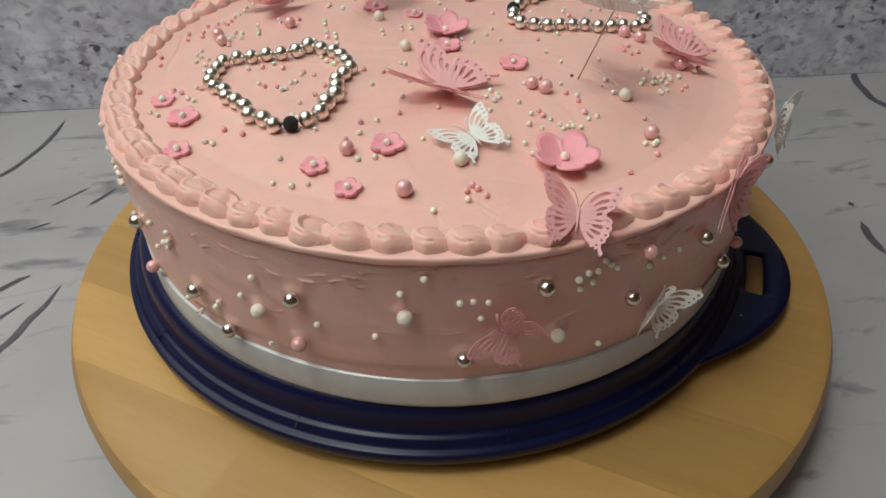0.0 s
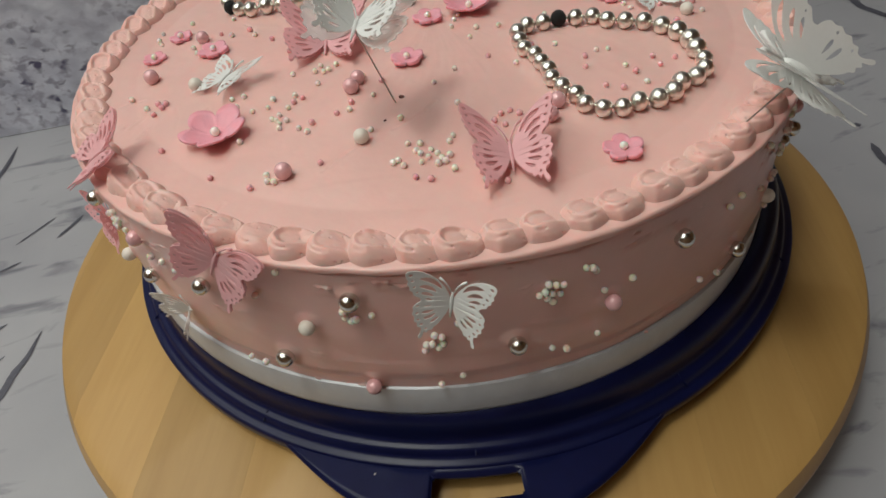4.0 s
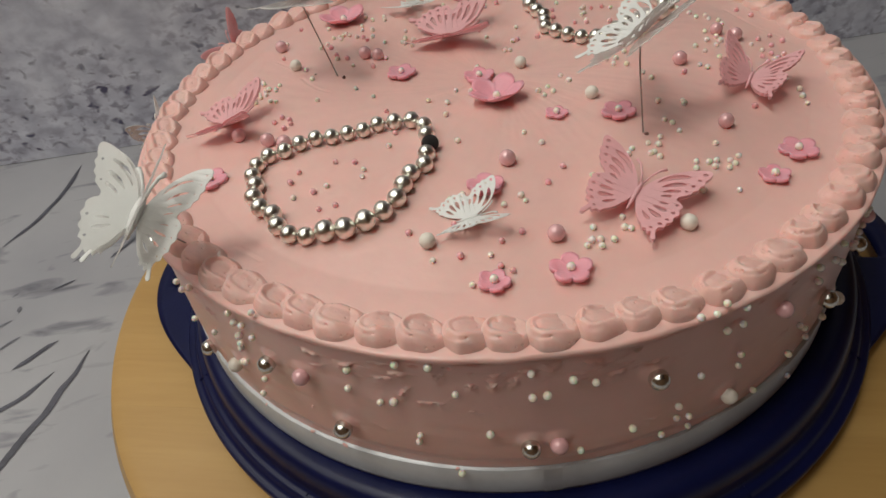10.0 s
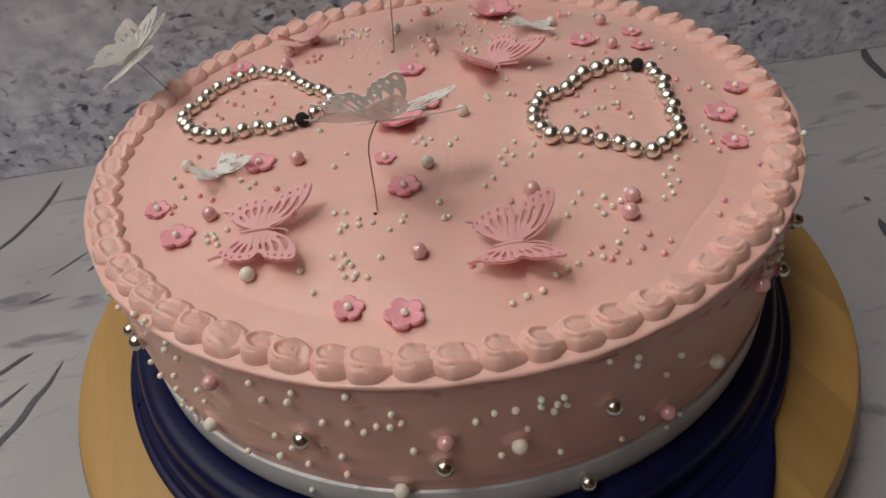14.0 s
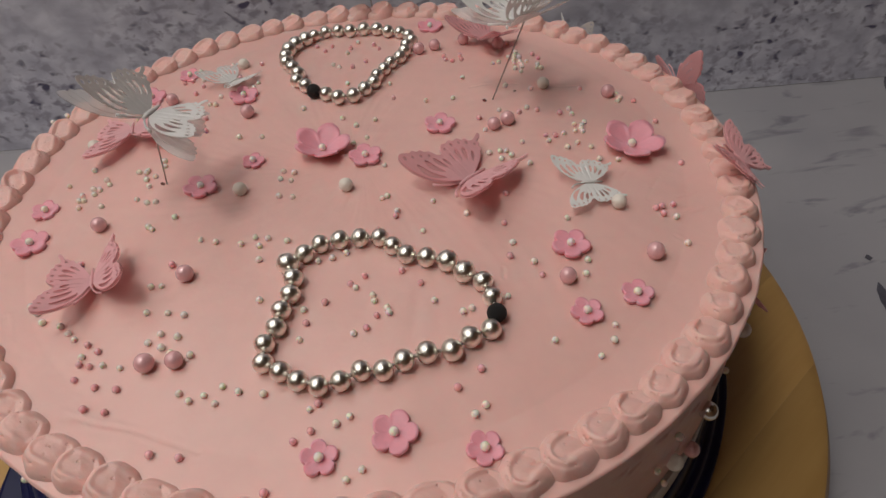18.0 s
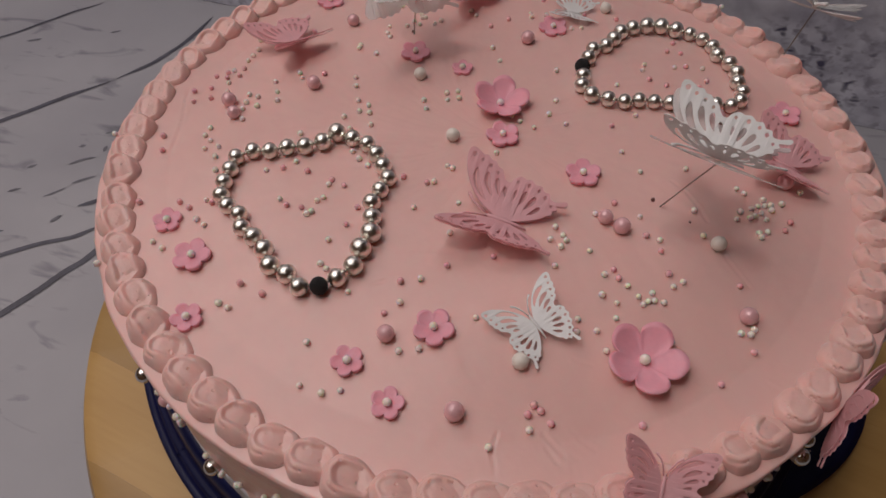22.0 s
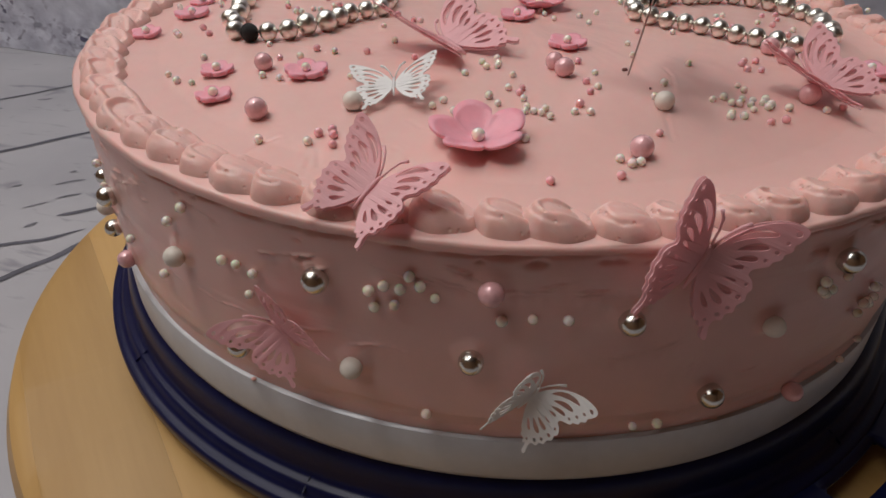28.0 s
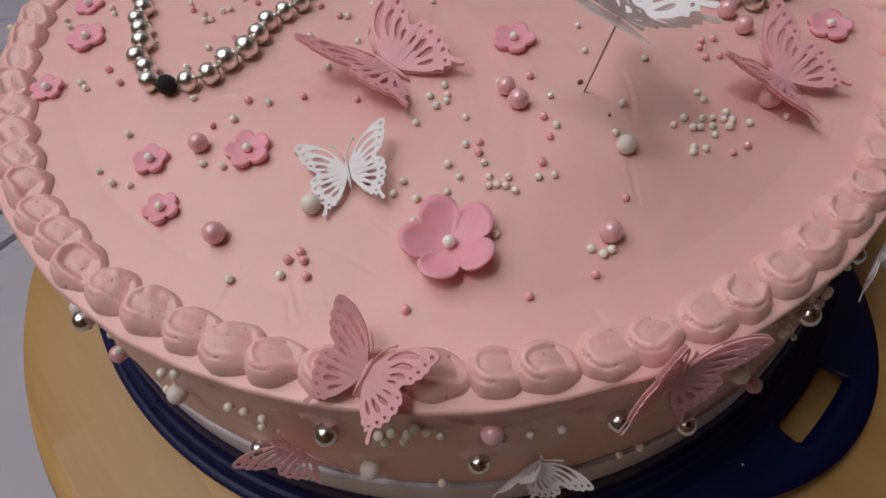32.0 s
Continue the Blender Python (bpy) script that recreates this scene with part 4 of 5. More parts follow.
def shell_mesh(seed):
    """A plump blob piped with a round nozzle: a crescent ridge round a shallow hollow, drawn out into a low tail that tucks under the next."""
    rng = random.Random(seed)
    rings, n = 32, 60
    verts, faces = [(0, 0, 0)], []
    deep, shift, lean = rng.choice((0.0006, 0.0011, 0.0013, 0.0015, 0.0018)), rng.uniform(-0.0006, 0.0006), rng.uniform(0.98, 1.16)
    pits = [(rng.uniform(-0.006, 0.006), rng.uniform(-0.006, 0.0065), rng.uniform(0.0002, 0.0004), rng.uniform(0.0002, 0.0005)) for _ in range(3)]
    rib, ribs = rng.uniform(0.00002, 0.00008), rng.choice((7, 8, 9))
    bend = [(rng.uniform(300, 1700), rng.uniform(300, 1700), rng.uniform(0, 6.3)) for _ in range(8)]
    for k in range(rings + 1):
        s = k / rings
        for q in range(n):
            p = 2 * math.pi * q / n
            long = 0.0064 if math.cos(p) > 0 else 0.0090
            rough = 1 + 0.03 * math.sin(3 * p + seed) + 0.02 * math.sin(7 * p + 2 * seed)
            x, y = long * s * math.cos(p) * rough, 0.0065 * s * math.sin(p) * rough
            high = 0.0064 * lean * max(0.0, 1 - s**2.2) ** 0.60 * (0.79 + 0.21 * min(1.0, max(-1.0, (x + 0.4 * y) / 0.0060)))
            # the hollow opens towards the tail, between two arms
            u, v = x - 0.0004 - shift, y + 0.0003
            along, across = -0.97 * u - 0.24 * v, 0.24 * u - 0.97 * v
            far = math.hypot(along, across) if along < 0 else abs(across)
            hollow = 1 / (1 + math.exp((far - 0.0028 - 0.0003 * math.sin(2 * p + seed)) / 0.00032))
            hollow = min(deep * hollow, max(0.0, high - 0.0022)) - 0.14 * deep * math.exp(-(((far - 0.0040) / 0.0010) ** 2)) * (1 - s**4)
            uneven = sum(math.sin(f * x + g * y + h) for f, g, h in bend) * 0.000042 * min(1, 2 * s) * (1.15 - s)
            # level ledges where the blob spread on its outer side
            wind = (3.1 * s + 0.22 * p + 0.31 * seed) % 1
            fold = 0.00024 * (wind if wind < 0.8 else 4 * (1 - wind)) * math.exp(-(((s - 0.86) / 0.13) ** 2)) * max(0.0, (y + 0.6 * x) / 0.0068)
            # a second crescent crease outside the hollow
            fold -= 0.00038 * math.exp(-(((far - 0.0047) / 0.00038) ** 2)) * max(0.0, min(1.0, 0.5 - along / 0.003)) * (1 - s**6)
            # ribs of the star nozzle, twisted round the ridge
            fold += rib * math.sin(ribs * p + 5.5 * s + 2 * seed) * math.exp(-(((s - 0.68) / 0.26) ** 2)) * (0.55 + 0.45 * math.sin(p + seed))
            dents = sum(d * math.exp(-((x - a) ** 2 + (y - c) ** 2) / (w * w)) for a, c, w, d in pits)
            verts.append((x, y, high - hollow + uneven + fold - dents * (1 - s**6) - 0.0004))
    verts[0] = (0, 0, verts[1][2])
    for q in range(n):
        faces.append((0, 1 + q, 1 + (q + 1) % n))
        for k in range(rings):
            b = 1 + k * n
            faces.append((b + q, b + n + q, b + n + (q + 1) % n, b + (q + 1) % n))
    data = bpy.data.meshes.new("piped_shell")
    data.from_pydata(verts, [], faces)
    data.materials.append(PIPED)
    data.shade_smooth()
    return data


def cake():
    ob = thing("cake", pose(*CAKE, TOP - HIGH), "round pink buttercream cake with piped rim and sugar pearls", "cake")
    part("icing", cake_body(), CREAM, ob, "smooth pink buttercream with spatula strokes")
    ribbon = [(RADIUS - 0.0022, 0.0138), (RADIUS + 0.00015, 0.0138), (RADIUS + 0.0002, 0.0137), (RADIUS + 0.0004, 0.0010), (RADIUS + 0.0004, 0.0), (RADIUS - 0.0022, 0.0), (RADIUS - 0.0022, 0.0138)]
    band = part("ribbon", lathe(ribbon, 240), RIBBON, ob, "white satin ribbon")
    part("ribbon_seam", box((0.0060, 0.0004, 0.0134), (0, 0, 0), 0.0001), RIBBON, band, m=Matrix.Rotation(radians(143), 4, "Z") @ pose(RADIUS + 0.00026, 0, 0.0068, -0.9, 0, 90), smooth=False)
    shells = [shell_mesh(s) for s in range(14)]
    rng = random.Random(4)
    count = 73
    for k in range(count):
        turn = 360 * k / count + rng.uniform(-0.5, 0.5)
        m = Matrix.Rotation(radians(turn), 4, "Z") @ pose(0.1377 + rng.uniform(-0.0006, 0.0006), 0, HIGH - 0.0015, rng.uniform(-3, 3), rng.uniform(-2, 4), -90 + rng.uniform(-14, 14))
        size = rng.uniform(0.95, 1.06)
        shell = part("piped_shell", rng.choice(shells), PIPED, ob, m=m @ Matrix.Diagonal((size, size, size * rng.uniform(0.92, 1.1), 1)))
        if k == 0:
            shell["label"] = "curled shell of piped pink buttercream"
    return ob


CAKE_OB = cake()
# curls of icing torn off over the ribbon, and dark crumbs on the top
for turn, up, long, tilt in ((110.0, 0.0141, 0.0022, 18), (115.4, 0.0138, 0.0026, -24), (112.1, 0.0317, 0.0008, 30), (100.9, 0.0136, 0.0010, 10), (131.0, 0.0140, 0.0014, 15), (74.0, 0.0139, 0.0016, -12), (-20.0, 0.0141, 0.0018, 14), (-64.0, 0.0140, 0.0014, -20)):
    part("icing_curl", ball(1.0, 7), CREAM, CAKE_OB, m=Matrix.Rotation(radians(turn), 4, "Z") @ pose(RADIUS, 0, up, tilt) @ Matrix.Diagonal((0.0006, long / 2, 0.0004, 1)))
for x, y, size in ((0.0591, 0.0398, 0.0005), (-0.0300, 0.0520, 0.0004), (0.0180, -0.0960, 0.0004)):
    part("dark_speck", ball(size, 5), CRUMB, CAKE_OB, "tiny dark crumb" if y == 0.0398 else "", pose(x - CAKE.x, y - CAKE.y, HIGH + surface(x, y) + 0.0001) @ Matrix.Diagonal((1.2, 0.8, 0.6, 1)))
# ---- sugar pearls, pressed into the icing ----
def pearls(name, where, radius, mat, label, side=False, sink=0.15, jitter=0.0, rings=8, squash=1.0):
    data = mesh(name, ball(radius, rings), mat)
    rng = random.Random(len(where))
    for k, (p, q) in enumerate(where):
        grow = 1 + rng.uniform(-jitter, jitter)
        if side:
            r = RADIUS + radius * grow * (1 - 2 * sink)
            m = pose(r * math.cos(radians(p)), r * math.sin(radians(p)), HIGH + q / 1000, 0, 0, p)
        else:
            m = pose(p / 1000 - CAKE.x, q / 1000 - CAKE.y, HIGH + surface(p / 1000, q / 1000) + radius * grow * (1 - 2 * sink))
        ob = part(name, data, mat, CAKE_OB, label if k == 0 else "", m @ Matrix.Diagonal((grow, grow * squash, grow, 1)))


pearls("ivory_pearl", IVORY_TOP, 0.00106, PEARL, "tiny ivory sugar pearl", jitter=0.12, rings=7)
pearls("pink_pearl", ROSE_TOP, 0.00108, ROSE, "tiny glossy rose sugar pearl", jitter=0.1, rings=7)
pearls("large_pink_pearl", LARGE_ROSE_TOP, 0.0028, ROSE_LARGE, "large pearly pink sugar ball", jitter=0.05, rings=12, sink=0.1)
pearls("large_white_pearl", LARGE_WHITE_TOP, 0.0026, CHALK, "large matt white sugar ball", rings=12, sink=0.1)
pearls("ivory_seed_pearl", IVORY_SIDE, 0.0012, PEARL, "tiny ivory sugar pearl pressed into the side", True, 0.06, 0.12, 7)
pearls("silver_ball", SILVER_SIDE, 0.0030, SILVER, "mirror-like silver sugar ball", True, 0.1, 0.05, 14)
pearls("large_pink_pearl", LARGE_ROSE_SIDE, 0.0027, ROSE_LARGE, "", True, 0.1, 0.05, 12)
pearls("large_white_pearl", LARGE_WHITE_SIDE, 0.0026, CHALK, "", True, 0.1, 0.05, 12)


# ---- bracelets ----
def bracelet(label, beads, big):
    """A ring of silver beads on a thread, with one black bead, lying on the cake. The black bead comes first; big: beads of a larger size."""
    middle = Vector((sum(x for x, _ in beads) / len(beads), sum(y for _, y in beads) / len(beads))) / 1000
    ob = thing("bracelet", pose(*middle, TOP), label, "bracelet", "bead bracelets on the cake")
    silver, rough = mesh("silver_bead", ball(1.0, 14), SATIN_SILVER), mesh("black_bead", ball(1.0, 14), BLACK)
    points = [Vector((x / 1000, y / 1000)) - middle for x, y in beads]
    for k, p in enumerate(points):
        gap = ((points[k - 1] - p).length + (points[(k + 1) % len(points)] - p).length) / 4
        r = 0.0036 if k in big else min(0.0033, max(0.0028, gap * 0.97))
        turn = math.degrees(math.atan2(*(points[(k + 1) % len(points)] - points[k - 1]).yx))
        m = pose(*p, surface(*(p + middle)) + r - 0.0002, 0, 0, turn) @ Matrix.Diagonal((r * 0.95, r, r, 1))
        part("silver_bead" if k else "black_bead", silver if k else rough, SILVER, ob, "" if k else "matt black lava bead", m)
    thread = [(*p, surface(*(p + middle)) + 0.0031) for p in points + points[:1]]
    part("thread", tube(thread, [0.0006] * len(thread), 6), WIRE, ob)


bracelet("silver bead bracelet with a black bead, heart-shaped on the cake",
         [(41.8, -85.8), (39.7, -91.7), (33.6, -94.2), (28.2, -98.5), (21.1, -98.9), (14.6, -101.1), (8.9, -104.0), (2.7, -103.7), (-2.8, -106.7), (-8.8, -107.9), (-14.7, -105.9),
          (-20.0, -102.7), (-25.4, -99.5), (-26.0, -93.2), (-23.5, -87.4), (-22.9, -81.0), (-21.0, -74.8), (-21.0, -68.1), (-23.6, -61.8), (-18.9, -57.1), (-14.1, -52.9), (-7.7,
          -51.4), (-1.0, -51.0), (5.5, -51.2), (10.0, -55.6), (14.7, -60.1), (21.2, -62.0), (27.8, -64.4), (32.9, -69.5), (38.5, -73.6), (40.9, -79.7)], (18, 27, 28))
bracelet("silver bead bracelet with a black bead, laid as a drop",
         [(-28.0, 44.7), (-32.1, 49.8), (-36.7, 54.5), (-37.1, 61.0), (-40.4, 66.8), (-44.2, 72.6), (-45.6, 79.4), (-45.1, 86.3), (-42.9, 92.7), (-38.7, 97.7), (-35.1, 102.9),
          (-29.9, 106.2), (-23.4, 106.8), (-17.1, 104.8), (-10.4, 106.1), (-3.6, 104.7), (2.0, 100.9), (8.0, 98.9), (12.4, 94.5), (14.1, 88.6), (11.6, 83.0), (11.0, 76.7), (8.9,
          70.8), (4.9, 66.1), (2.2, 60.6), (-0.8, 55.4), (-1.9, 49.4), (-5.5, 44.1), (-10.1, 39.2), (-16.7, 38.4), (-22.2, 41.8)], (8, 9, 7))


# ---- sugar flowers ----
def blossom(radius, cup, thick, notch):
    """Five rounded petals cut from one sheet of sugar paste, pressed hollow in the middle."""
    n, rings = 70, 7
    bm = bmesh.new()

    def point(s, p, under):
        lobe = abs(math.cos(2.5 * p)) ** 0.55
        r = radius * s * (1 - notch + notch * lobe)
        high = cup * (s**1.7) * (0.75 + 0.25 * lobe) + 0.10 * cup * math.sin(5 * p + 1.3) * s
        return (r * math.cos(p), r * math.sin(p), high + (0.0 if under else thick))

    sheets = []
    for under in (0, 1):
        sheets.append([[bm.verts.new(point(k / rings, 2 * math.pi * q / n, under)) for q in range(n)] for k in range(1, rings + 1)])
        centre = bm.verts.new((0, 0, 0 if under else thick))
        for q in range(n):
            j = (q + 1) % n
            bm.faces.new((centre, sheets[-1][0][q], sheets[-1][0][j]))
            for k in range(rings - 1):
                bm.faces.new((sheets[-1][k][q], sheets[-1][k + 1][q], sheets[-1][k + 1][j], sheets[-1][k][j]))
    for q in range(n):
        j = (q + 1) % n
        bm.faces.new((sheets[0][-1][q], sheets[1][-1][q], sheets[1][-1][j], sheets[0][-1][j]))
    bmesh.ops.recalc_face_normals(bm, faces=bm.faces)
    return bm


FLOWER_KINDS = {"large": (0.0119, 0.0044, 0.0009, 0.34), "cupped": (0.0112, 0.0050, 0.0009, 0.34), "medium": (0.0064, 0.0013, 0.0015, 0.35), "small": (0.0050, 0.0011, 0.0013, 0.35), "tiny": (0.0044, 0.0010, 0.0011, 0.35)}
FLOWER_WORDS = {"large": "large cupped pink sugar flower with a pearl centre", "cupped": "deep cupped pink sugar flower with a pearl centre", "medium": "flat pink sugar flower with an ivory pearl centre",
                "small": "small pink sugar flower with a pearl centre", "tiny": "tiny pink sugar flower with a pearl centre"}
FLOWER_MESHES = {kind: mesh("blossom", blossom(*size), PASTE) for kind, size in FLOWER_KINDS.items()}
CENTRE_PEARL = mesh("centre_pearl", ball(0.00135, 9), PEARL)

for kind, x, y, turn, lean in (
    ("large", 99.7, -3.1, 54, 4), ("cupped", -20.2, 3.9, 75, 5), ("medium", 26.5, 15.9, 10, 2), ("small", 68.7, -84.6, 40, 3), ("small", 85.3, -77.7, 0, 2), ("medium",
    67.9, -57.3, 55, 2), ("small", -7.2, -127.4, 25, 6), ("medium", 12.2, -121.6, 0, 3), ("small", 35.4, -126.7, 50, 6), ("medium", -2.6, -2.8, 30, 2), ("tiny", -46.6,
    -1.5, 10, 4), ("medium", -59.9, 47.5, 33, 5), ("medium", 22.7, 109.5, 12, 2), ("medium", -63.6, -16.4, 60, 3), ("small", -122.4, -21., 18, 4), ("medium", -120.6,
    -38.8, 44, 3), ("small", -91.9, 74.6, 5, 6), ("medium", -104.6, 56., 28, 4),
):
    flower = thing("sugar_flower", pose(x / 1000, y / 1000, TOP + surface(x / 1000, y / 1000) - 0.0003, lean, 0.4 * lean, turn), FLOWER_WORDS[kind], "sugar flower", "sugar flowers on the cake")
    part("blossom", FLOWER_MESHES[kind], PASTE, flower)
    grow = 1.25 if kind == "large" else 1.1 if kind == "cupped" else 1.0
    part("centre_pearl", CENTRE_PEARL, PEARL, flower, "ivory sugar pearl", pose(0, 0, FLOWER_KINDS[kind][2] + 0.0011 * grow) @ Matrix.Scale(grow, 4))


# ---- paper butterflies ----
OUTLINE = [(0.02, 0.10), (0.06, 0.26), (0.18, 0.50), (0.38, 0.74), (0.64, 0.92), (0.86, 0.99), (0.97, 0.98), (1.00, 0.91), (0.97, 0.80), (0.94, 0.74), (0.955, 0.66), (0.90, 0.585), (0.90, 0.51), (0.83, 0.44), (0.815, 0.37),
           (0.74, 0.31), (0.665, 0.25), (0.655, 0.17), (0.74, 0.12), (0.805, 0.03), (0.785, -0.06), (0.81, -0.15), (0.755, -0.24), (0.765, -0.34), (0.695, -0.405), (0.69, -0.50), (0.61, -0.545), (0.60, -0.65), (0.655, -0.79),
           (0.625, -0.835), (0.575, -0.80), (0.535, -0.665), (0.485, -0.70), (0.435, -0.63), (0.37, -0.64), (0.33, -0.56), (0.26, -0.50), (0.15, -0.32), (0.06, -0.12)]


def round_line(points, steps=4):
    """A closed smooth line through points."""
    out, n = [], len(points)
    for k in range(n):
        a, b, c, d = (Vector(points[(k + j) % n]) for j in (-1, 0, 1, 2))
        for q in range(steps):
            s = q / steps
            out.append(0.5 * (2 * b + (c - a) * s + (2 * a - 5 * b + 4 * c - d) * s * s + (3 * b - a - 3 * c + d) * s**3))
    return out


def drop_hole(first, last, near, far, wide):
    """A curved drop between two distances and two bearings from the wing's root, its thick end outside."""
    line = []
    for q in range(18):
        p = 2 * math.pi * q / 18
        s = 0.5 - 0.5 * math.cos(p)
        r = near + (far - near) * s
        a = radians(first + (last - first) * s**1.6)
        off = wide * math.sin(p) * (0.35 + 0.65 * s)
        line.append(Vector((r * math.cos(a) - off * math.sin(a), r * math.sin(a) + off * math.cos(a))))
    return line


FORE = ((62, 48, 0.50, 1.04, 0.085), (48, 40, 0.50, 0.90, 0.075), (35, 31, 0.46, 0.76, 0.062), (23, 22, 0.42, 0.60, 0.044))
HIND = ((3, 3, 0.40, 0.57, 0.030), (-15, -13, 0.36, 0.62, 0.060), (-32, -29, 0.36, 0.64, 0.066), (-49, -46, 0.36, 0.60, 0.050))
DOTS = ((0.895, 0.885, 0.040), (0.85, 0.73, 0.030), (0.80, 0.57, 0.032), (0.735, 0.415, 0.026), (0.705, 0.05, 0.026), (0.71, -0.14, 0.034), (0.675, -0.32, 0.030), (0.605, -0.455, 0.034), (0.50, -0.585, 0.026))


def wing_mesh(name, size, mat, slim=1.0, grow=1.0, plain=False):
    """One side's wings, cut from card with their holes; the root lies along y."""
    curve = bpy.data.curves.new(name, "CURVE")
    curve.dimensions, curve.fill_mode, curve.extrude, curve.resolution_u = "2D", "BOTH", 0.00012 / size, 1
    lines = [[p * grow for p in round_line(OUTLINE)]]
    lines += [drop_hole(first, last, near, far, wide * slim) for first, last, near, far, wide in (FORE[:3] + HIND[1:3] if plain else FORE + HIND)]
    lines += [[Vector((x + r * slim * (1 + 0.25 * math.cos(1.57 * q)) * math.cos(q * 0.785), y + r * slim * math.sin(q * 0.785))) for q in range(8)] for x, y, r in (DOTS[1:8:2] if plain else DOTS)]
    for line in lines:
        spline = curve.splines.new("POLY")
        spline.points.add(len(line) - 1)
        for knot, p in zip(spline.points, line):
            knot.co = (p.x, p.y, 0, 1)
        spline.use_cyclic_u = True
    ob = bpy.data.objects.new(name, curve)
    data = bpy.data.meshes.new_from_object(ob)
    bpy.data.objects.remove(ob)
    bpy.data.curves.remove(curve)
    for v in data.vertices:
        # the card bows a little across the wing
        v.co.z += 0.0 if plain else 0.10 * v.co.x * (v.co.x - 0.5) + 0.04 * v.co.y * v.co.y * v.co.x
        v.co *= size
    data.materials.clear()
    data.materials.append(mat)
    data.name = name
    return data


def butterfly(label, x, y, z, size, fold, turn, mat, layer=None, wire=None, veiled=False, bow=(0, 0)):
    """A cut-card butterfly at a place in metres (z from the cake's top), with its two wings folded up by some degrees."""
    ob = thing("paper_butterfly", pose(x, y, TOP + z, *turn), label, "butterfly", "paper butterflies on the cake")
    front, behind = (layer, mat) if veiled else (mat, layer)
    sides = [(1, fold[0]), (-1, fold[1])]
    data = wing_mesh("wing", size, front, 0.7 if veiled else 1.0, 1.0, veiled)
    for side, up in sides:
        lift = (50 if side == 1 else 16) if veiled else 0
        part("wing", data, front, ob, m=Matrix.Diagonal((side, 1, 1, 1)) @ pose(0, 0, 0.0004, 0, -up - lift, 0))
    if layer:
        # the second layer lies close under the first; large ones stand further apart
        gap, grow = (0, 1.0) if veiled else (19, 1.06) if layer == VELLUM else (0.8, 1.005)
        veil = wing_mesh("under_wing", size, behind, 0.4 if veiled else 0.12, grow)
        for side, up in sides:
            part("under_wing", veil, behind, ob, "second layer of wings" if side == 1 else "", Matrix.Diagonal((side, 1, 1, 1)) @ pose(0, 0, -0.0004, 0, gap - up, 0))
    s = size
    spine = [(0, -0.34 * s, 0.0003), (0, -0.15 * s, 0.0006), (0, 0.08 * s, 0.0008), (0, 0.24 * s, 0.0007), (0, 0.34 * s, 0.0005)]
    trunk = part("body", tube(spine, [w * s * (2.0 if veiled else 1.0) for w in (0.015, 0.032, 0.042, 0.036, 0.02)], 8), mat, ob)
    for side in (-1, 1):
        feeler = [(side * 0.02 * s, 0.32 * s, 0.0005), (side * 0.08 * s, 0.50 * s, 0.0012), (side * 0.17 * s, 0.66 * s, 0.0018), (side * 0.27 * s, 0.74 * s, 0.0020)]
        part("antenna", tube(feeler, [w * s * (1.7 if veiled else 1.0) for w in (0.014, 0.016, 0.02, 0.03)], 6), mat, trunk)
    if wire:
        inverse = (pose(x, y, TOP + z, *turn)).inverted()
        foot, head = Vector((*wire, TOP - 0.007)), Vector((x, y, TOP + z - 0.0004))
        bends = [(0, 0), (0.2, 0.15), (0.4, 0.4), (0.6, 0.75), (0.75, 1.0), (0.85, 0.9), (0.93, 0.5), (1, 0)]
        line = [inverse @ (foot.lerp(head, k) + Vector((bow[0] * w, bow[1] * w, 0))) for k, w in bends]
        stem = part("wire", tube(line, [0.00028] * len(line), 6), WIRE, ob, "thin metal wire")
        crumb = Vector((*wire, TOP + surface(*wire) + 0.0002))
        part("crumb", ball(0.0009, 5), CRUMB, stem, "dark crumb where the wire enters", Matrix.Translation(inverse @ crumb) @ Matrix.Diagonal((1.2, 0.8, 0.7, 1)))
    return ob


PINK_WORDS, WHITE_WORDS = "pink paper butterfly with cut-out wings on the cake's top", "small white paper butterfly lying on the cake's top"
butterfly(PINK_WORDS, 0.0380, -0.0200, 0.0033, 0.0209, (27, 26), (6.6, 1.9, 138), PINK_CARD, PINK_VELLUM)
butterfly(WHITE_WORDS, 0.0797, -0.0285, 0.0044, 0.0125, (4, 4), (9.4, -10.7, 101), WHITE_CARD)
butterfly(PINK_WORDS, -0.0875, -0.0626, 0.0041, 0.0163, (24, 26), (5.2, 7.6, -160), PINK_CARD, PINK_VELLUM)
butterfly(PINK_WORDS, 0.0497, 0.0877, 0.0029, 0.0164, (25, 26), (16, -1, 138), PINK_CARD, PINK_VELLUM)
butterfly(PINK_WORDS, -0.1007, 0.0227, 0.0056, 0.0180, (4, 4), (6.8, 8.2, -163), PINK_CARD, PINK_VELLUM)
butterfly(WHITE_WORDS, -0.0675, 0.0626, 0.0020, 0.0127, (19, 21.6), (8.3, -4.7, 149), WHITE_CARD)
butterfly("large white layered paper butterfly on a thin wire", 0.0622, 0.0371, 0.0351, 0.0199, (37, 42), (2.6, 11, 131), WHITE_CARD, VELLUM, (0.0457, 0.0334))
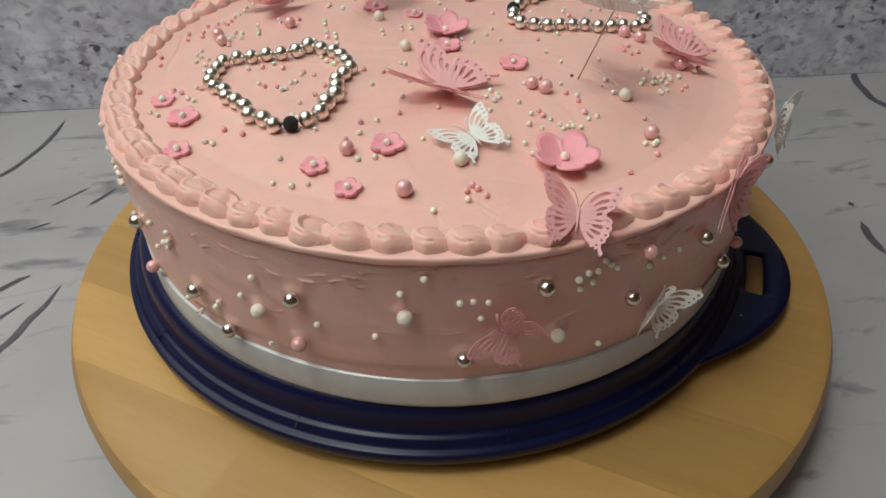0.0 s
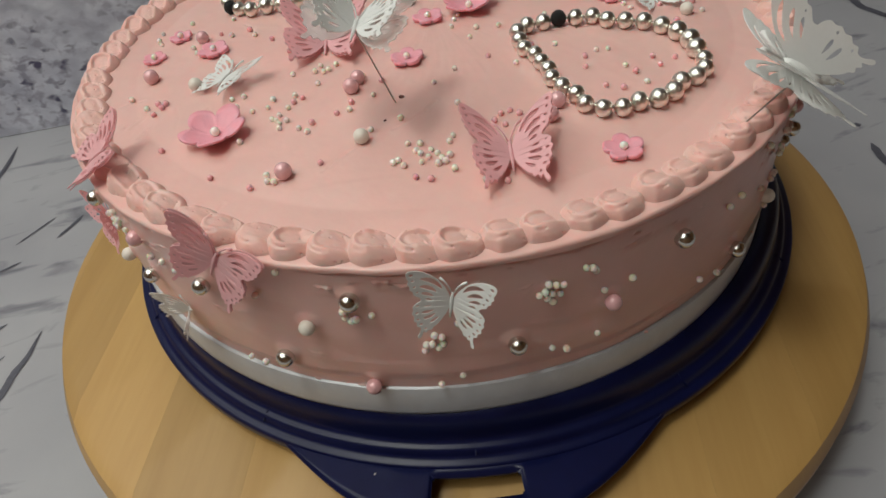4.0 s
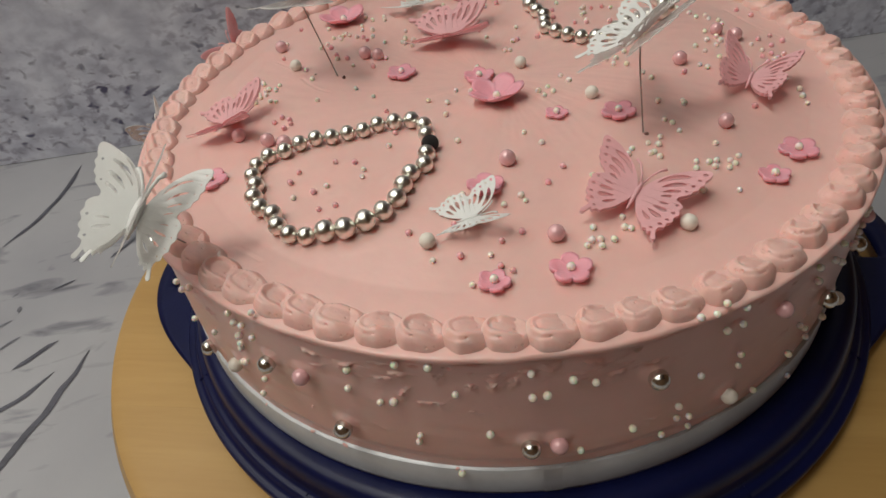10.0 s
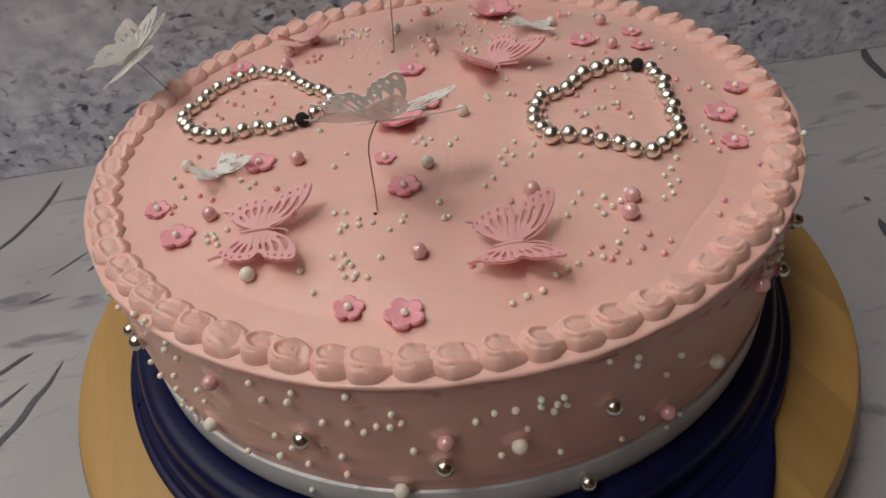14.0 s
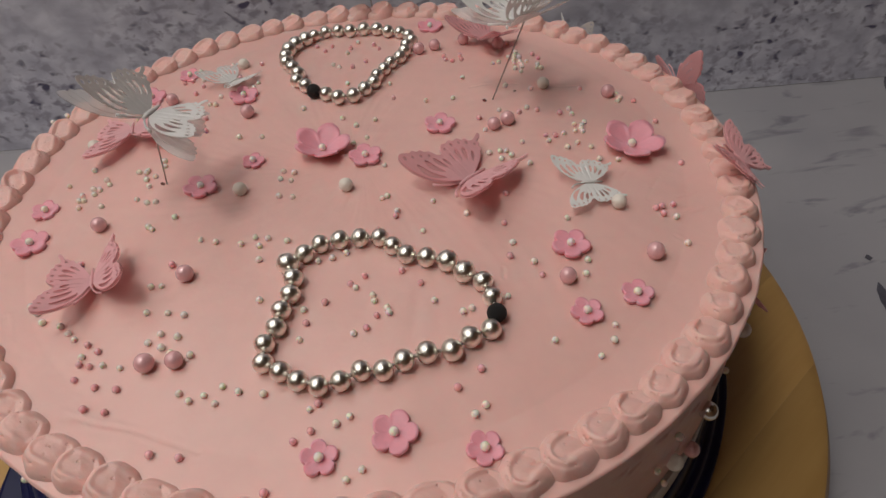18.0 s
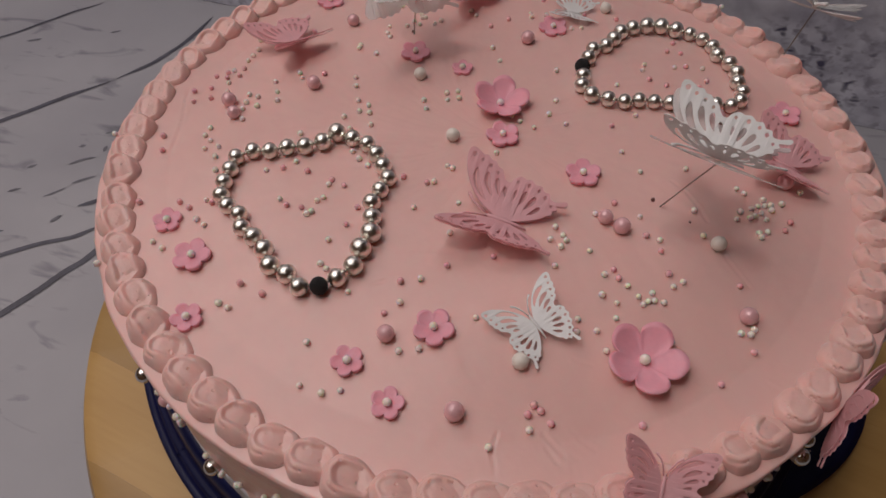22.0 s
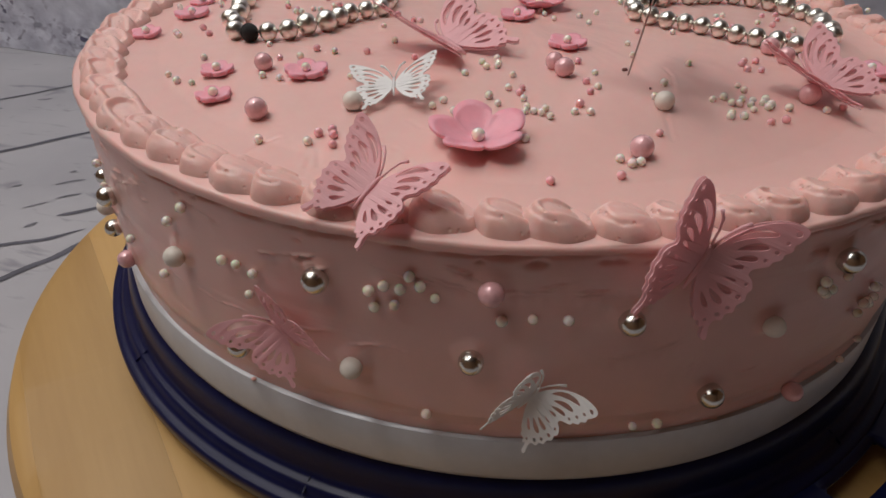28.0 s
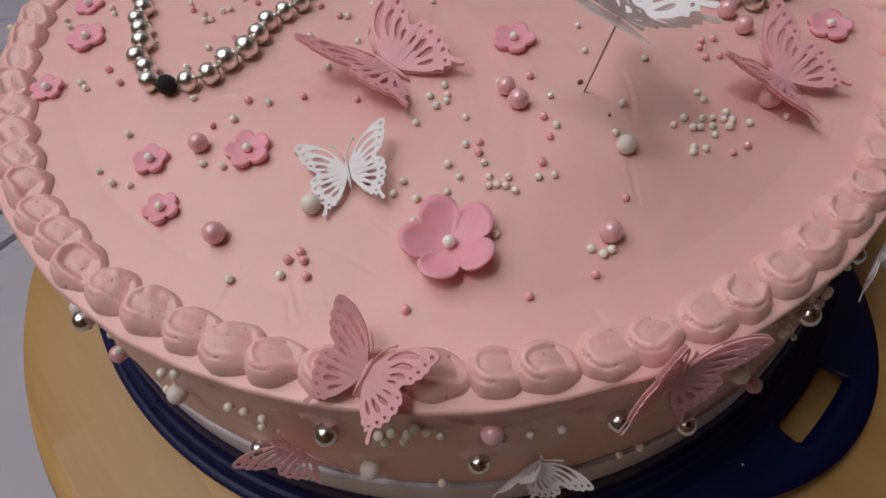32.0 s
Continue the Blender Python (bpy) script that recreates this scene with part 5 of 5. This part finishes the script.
butterfly("large white layered paper butterfly on a bent wire", -0.0711, -0.0149, 0.0354, 0.0210, (22, 22), (16.8, -32.1, 169.1), WHITE_CARD, VELLUM, (-0.0795, -0.0118), bow=(-0.0016, 0.0028))
butterfly("large white vellum paper butterfly wired to the rim", -0.0111, 0.1427, 0.0205, 0.0200, (-4, 2), (29.2, 0.4, -153.9), WHITE_CARD, DENSE_VELLUM, (-0.0060, 0.1270), True)
butterfly("pink paper butterfly perched on the piped rim", 0.1349, -0.0205, 0.0038, 0.0128, (10.6, 11.3), (30.2, 8.7, 59), PINK_CARD, PINK_VELLUM)
butterfly("pink paper butterfly stuck to the side under the rim", 0.1320, 0.0449, -0.0064, 0.0159, (13.4, 12), (82.3, 28.5, 113.4), PINK_CARD, PINK_VELLUM)
butterfly("pink paper butterfly stuck low on the side", 0.1364, -0.0419, -0.0351, 0.0130, (57, -8.7), (55.4, -35.9, 129.4), PINK_CARD)
butterfly("white paper butterfly stuck low on the side", 0.1381, 0.0156, -0.0428, 0.0126, (38, 43), (86.7, 30.9, 90), WHITE_CARD)
butterfly("white paper butterfly stuck to the side", 0.0946, 0.1043, -0.0133, 0.0134, (22.6, 22), (80.8, 8.2, 123.6), WHITE_CARD)


def spin_at(t):
    """The turntable's angle at a time, on a smooth curve through the known ones."""
    times, turns = [row[0] for row in SPIN], [row[1] for row in SPIN]
    k = min(max(sum(s <= t for s in times) - 1, 0), len(times) - 2)

    def slope(j):
        a, b = max(j - 1, 0), min(j + 1, len(times) - 1)
        return (turns[b] - turns[a]) / (times[b] - times[a])

    w = times[k + 1] - times[k]
    s = (t - times[k]) / w
    return ((2 * s**3 - 3 * s**2 + 1) * turns[k] + (s**3 - 2 * s**2 + s) * w * slope(k)
            + (3 * s**2 - 2 * s**3) * turns[k + 1] + (s**3 - s**2) * w * slope(k + 1))


def motions():
    rows = [(0.25 * k, pose(0, 0, 0, 0, 0, spin_at(0.25 * k))) for k in range(129)]
    for ob, m in TURNING:
        walk(ob, [(t, turn @ m) for t, turn in rows])


motions()
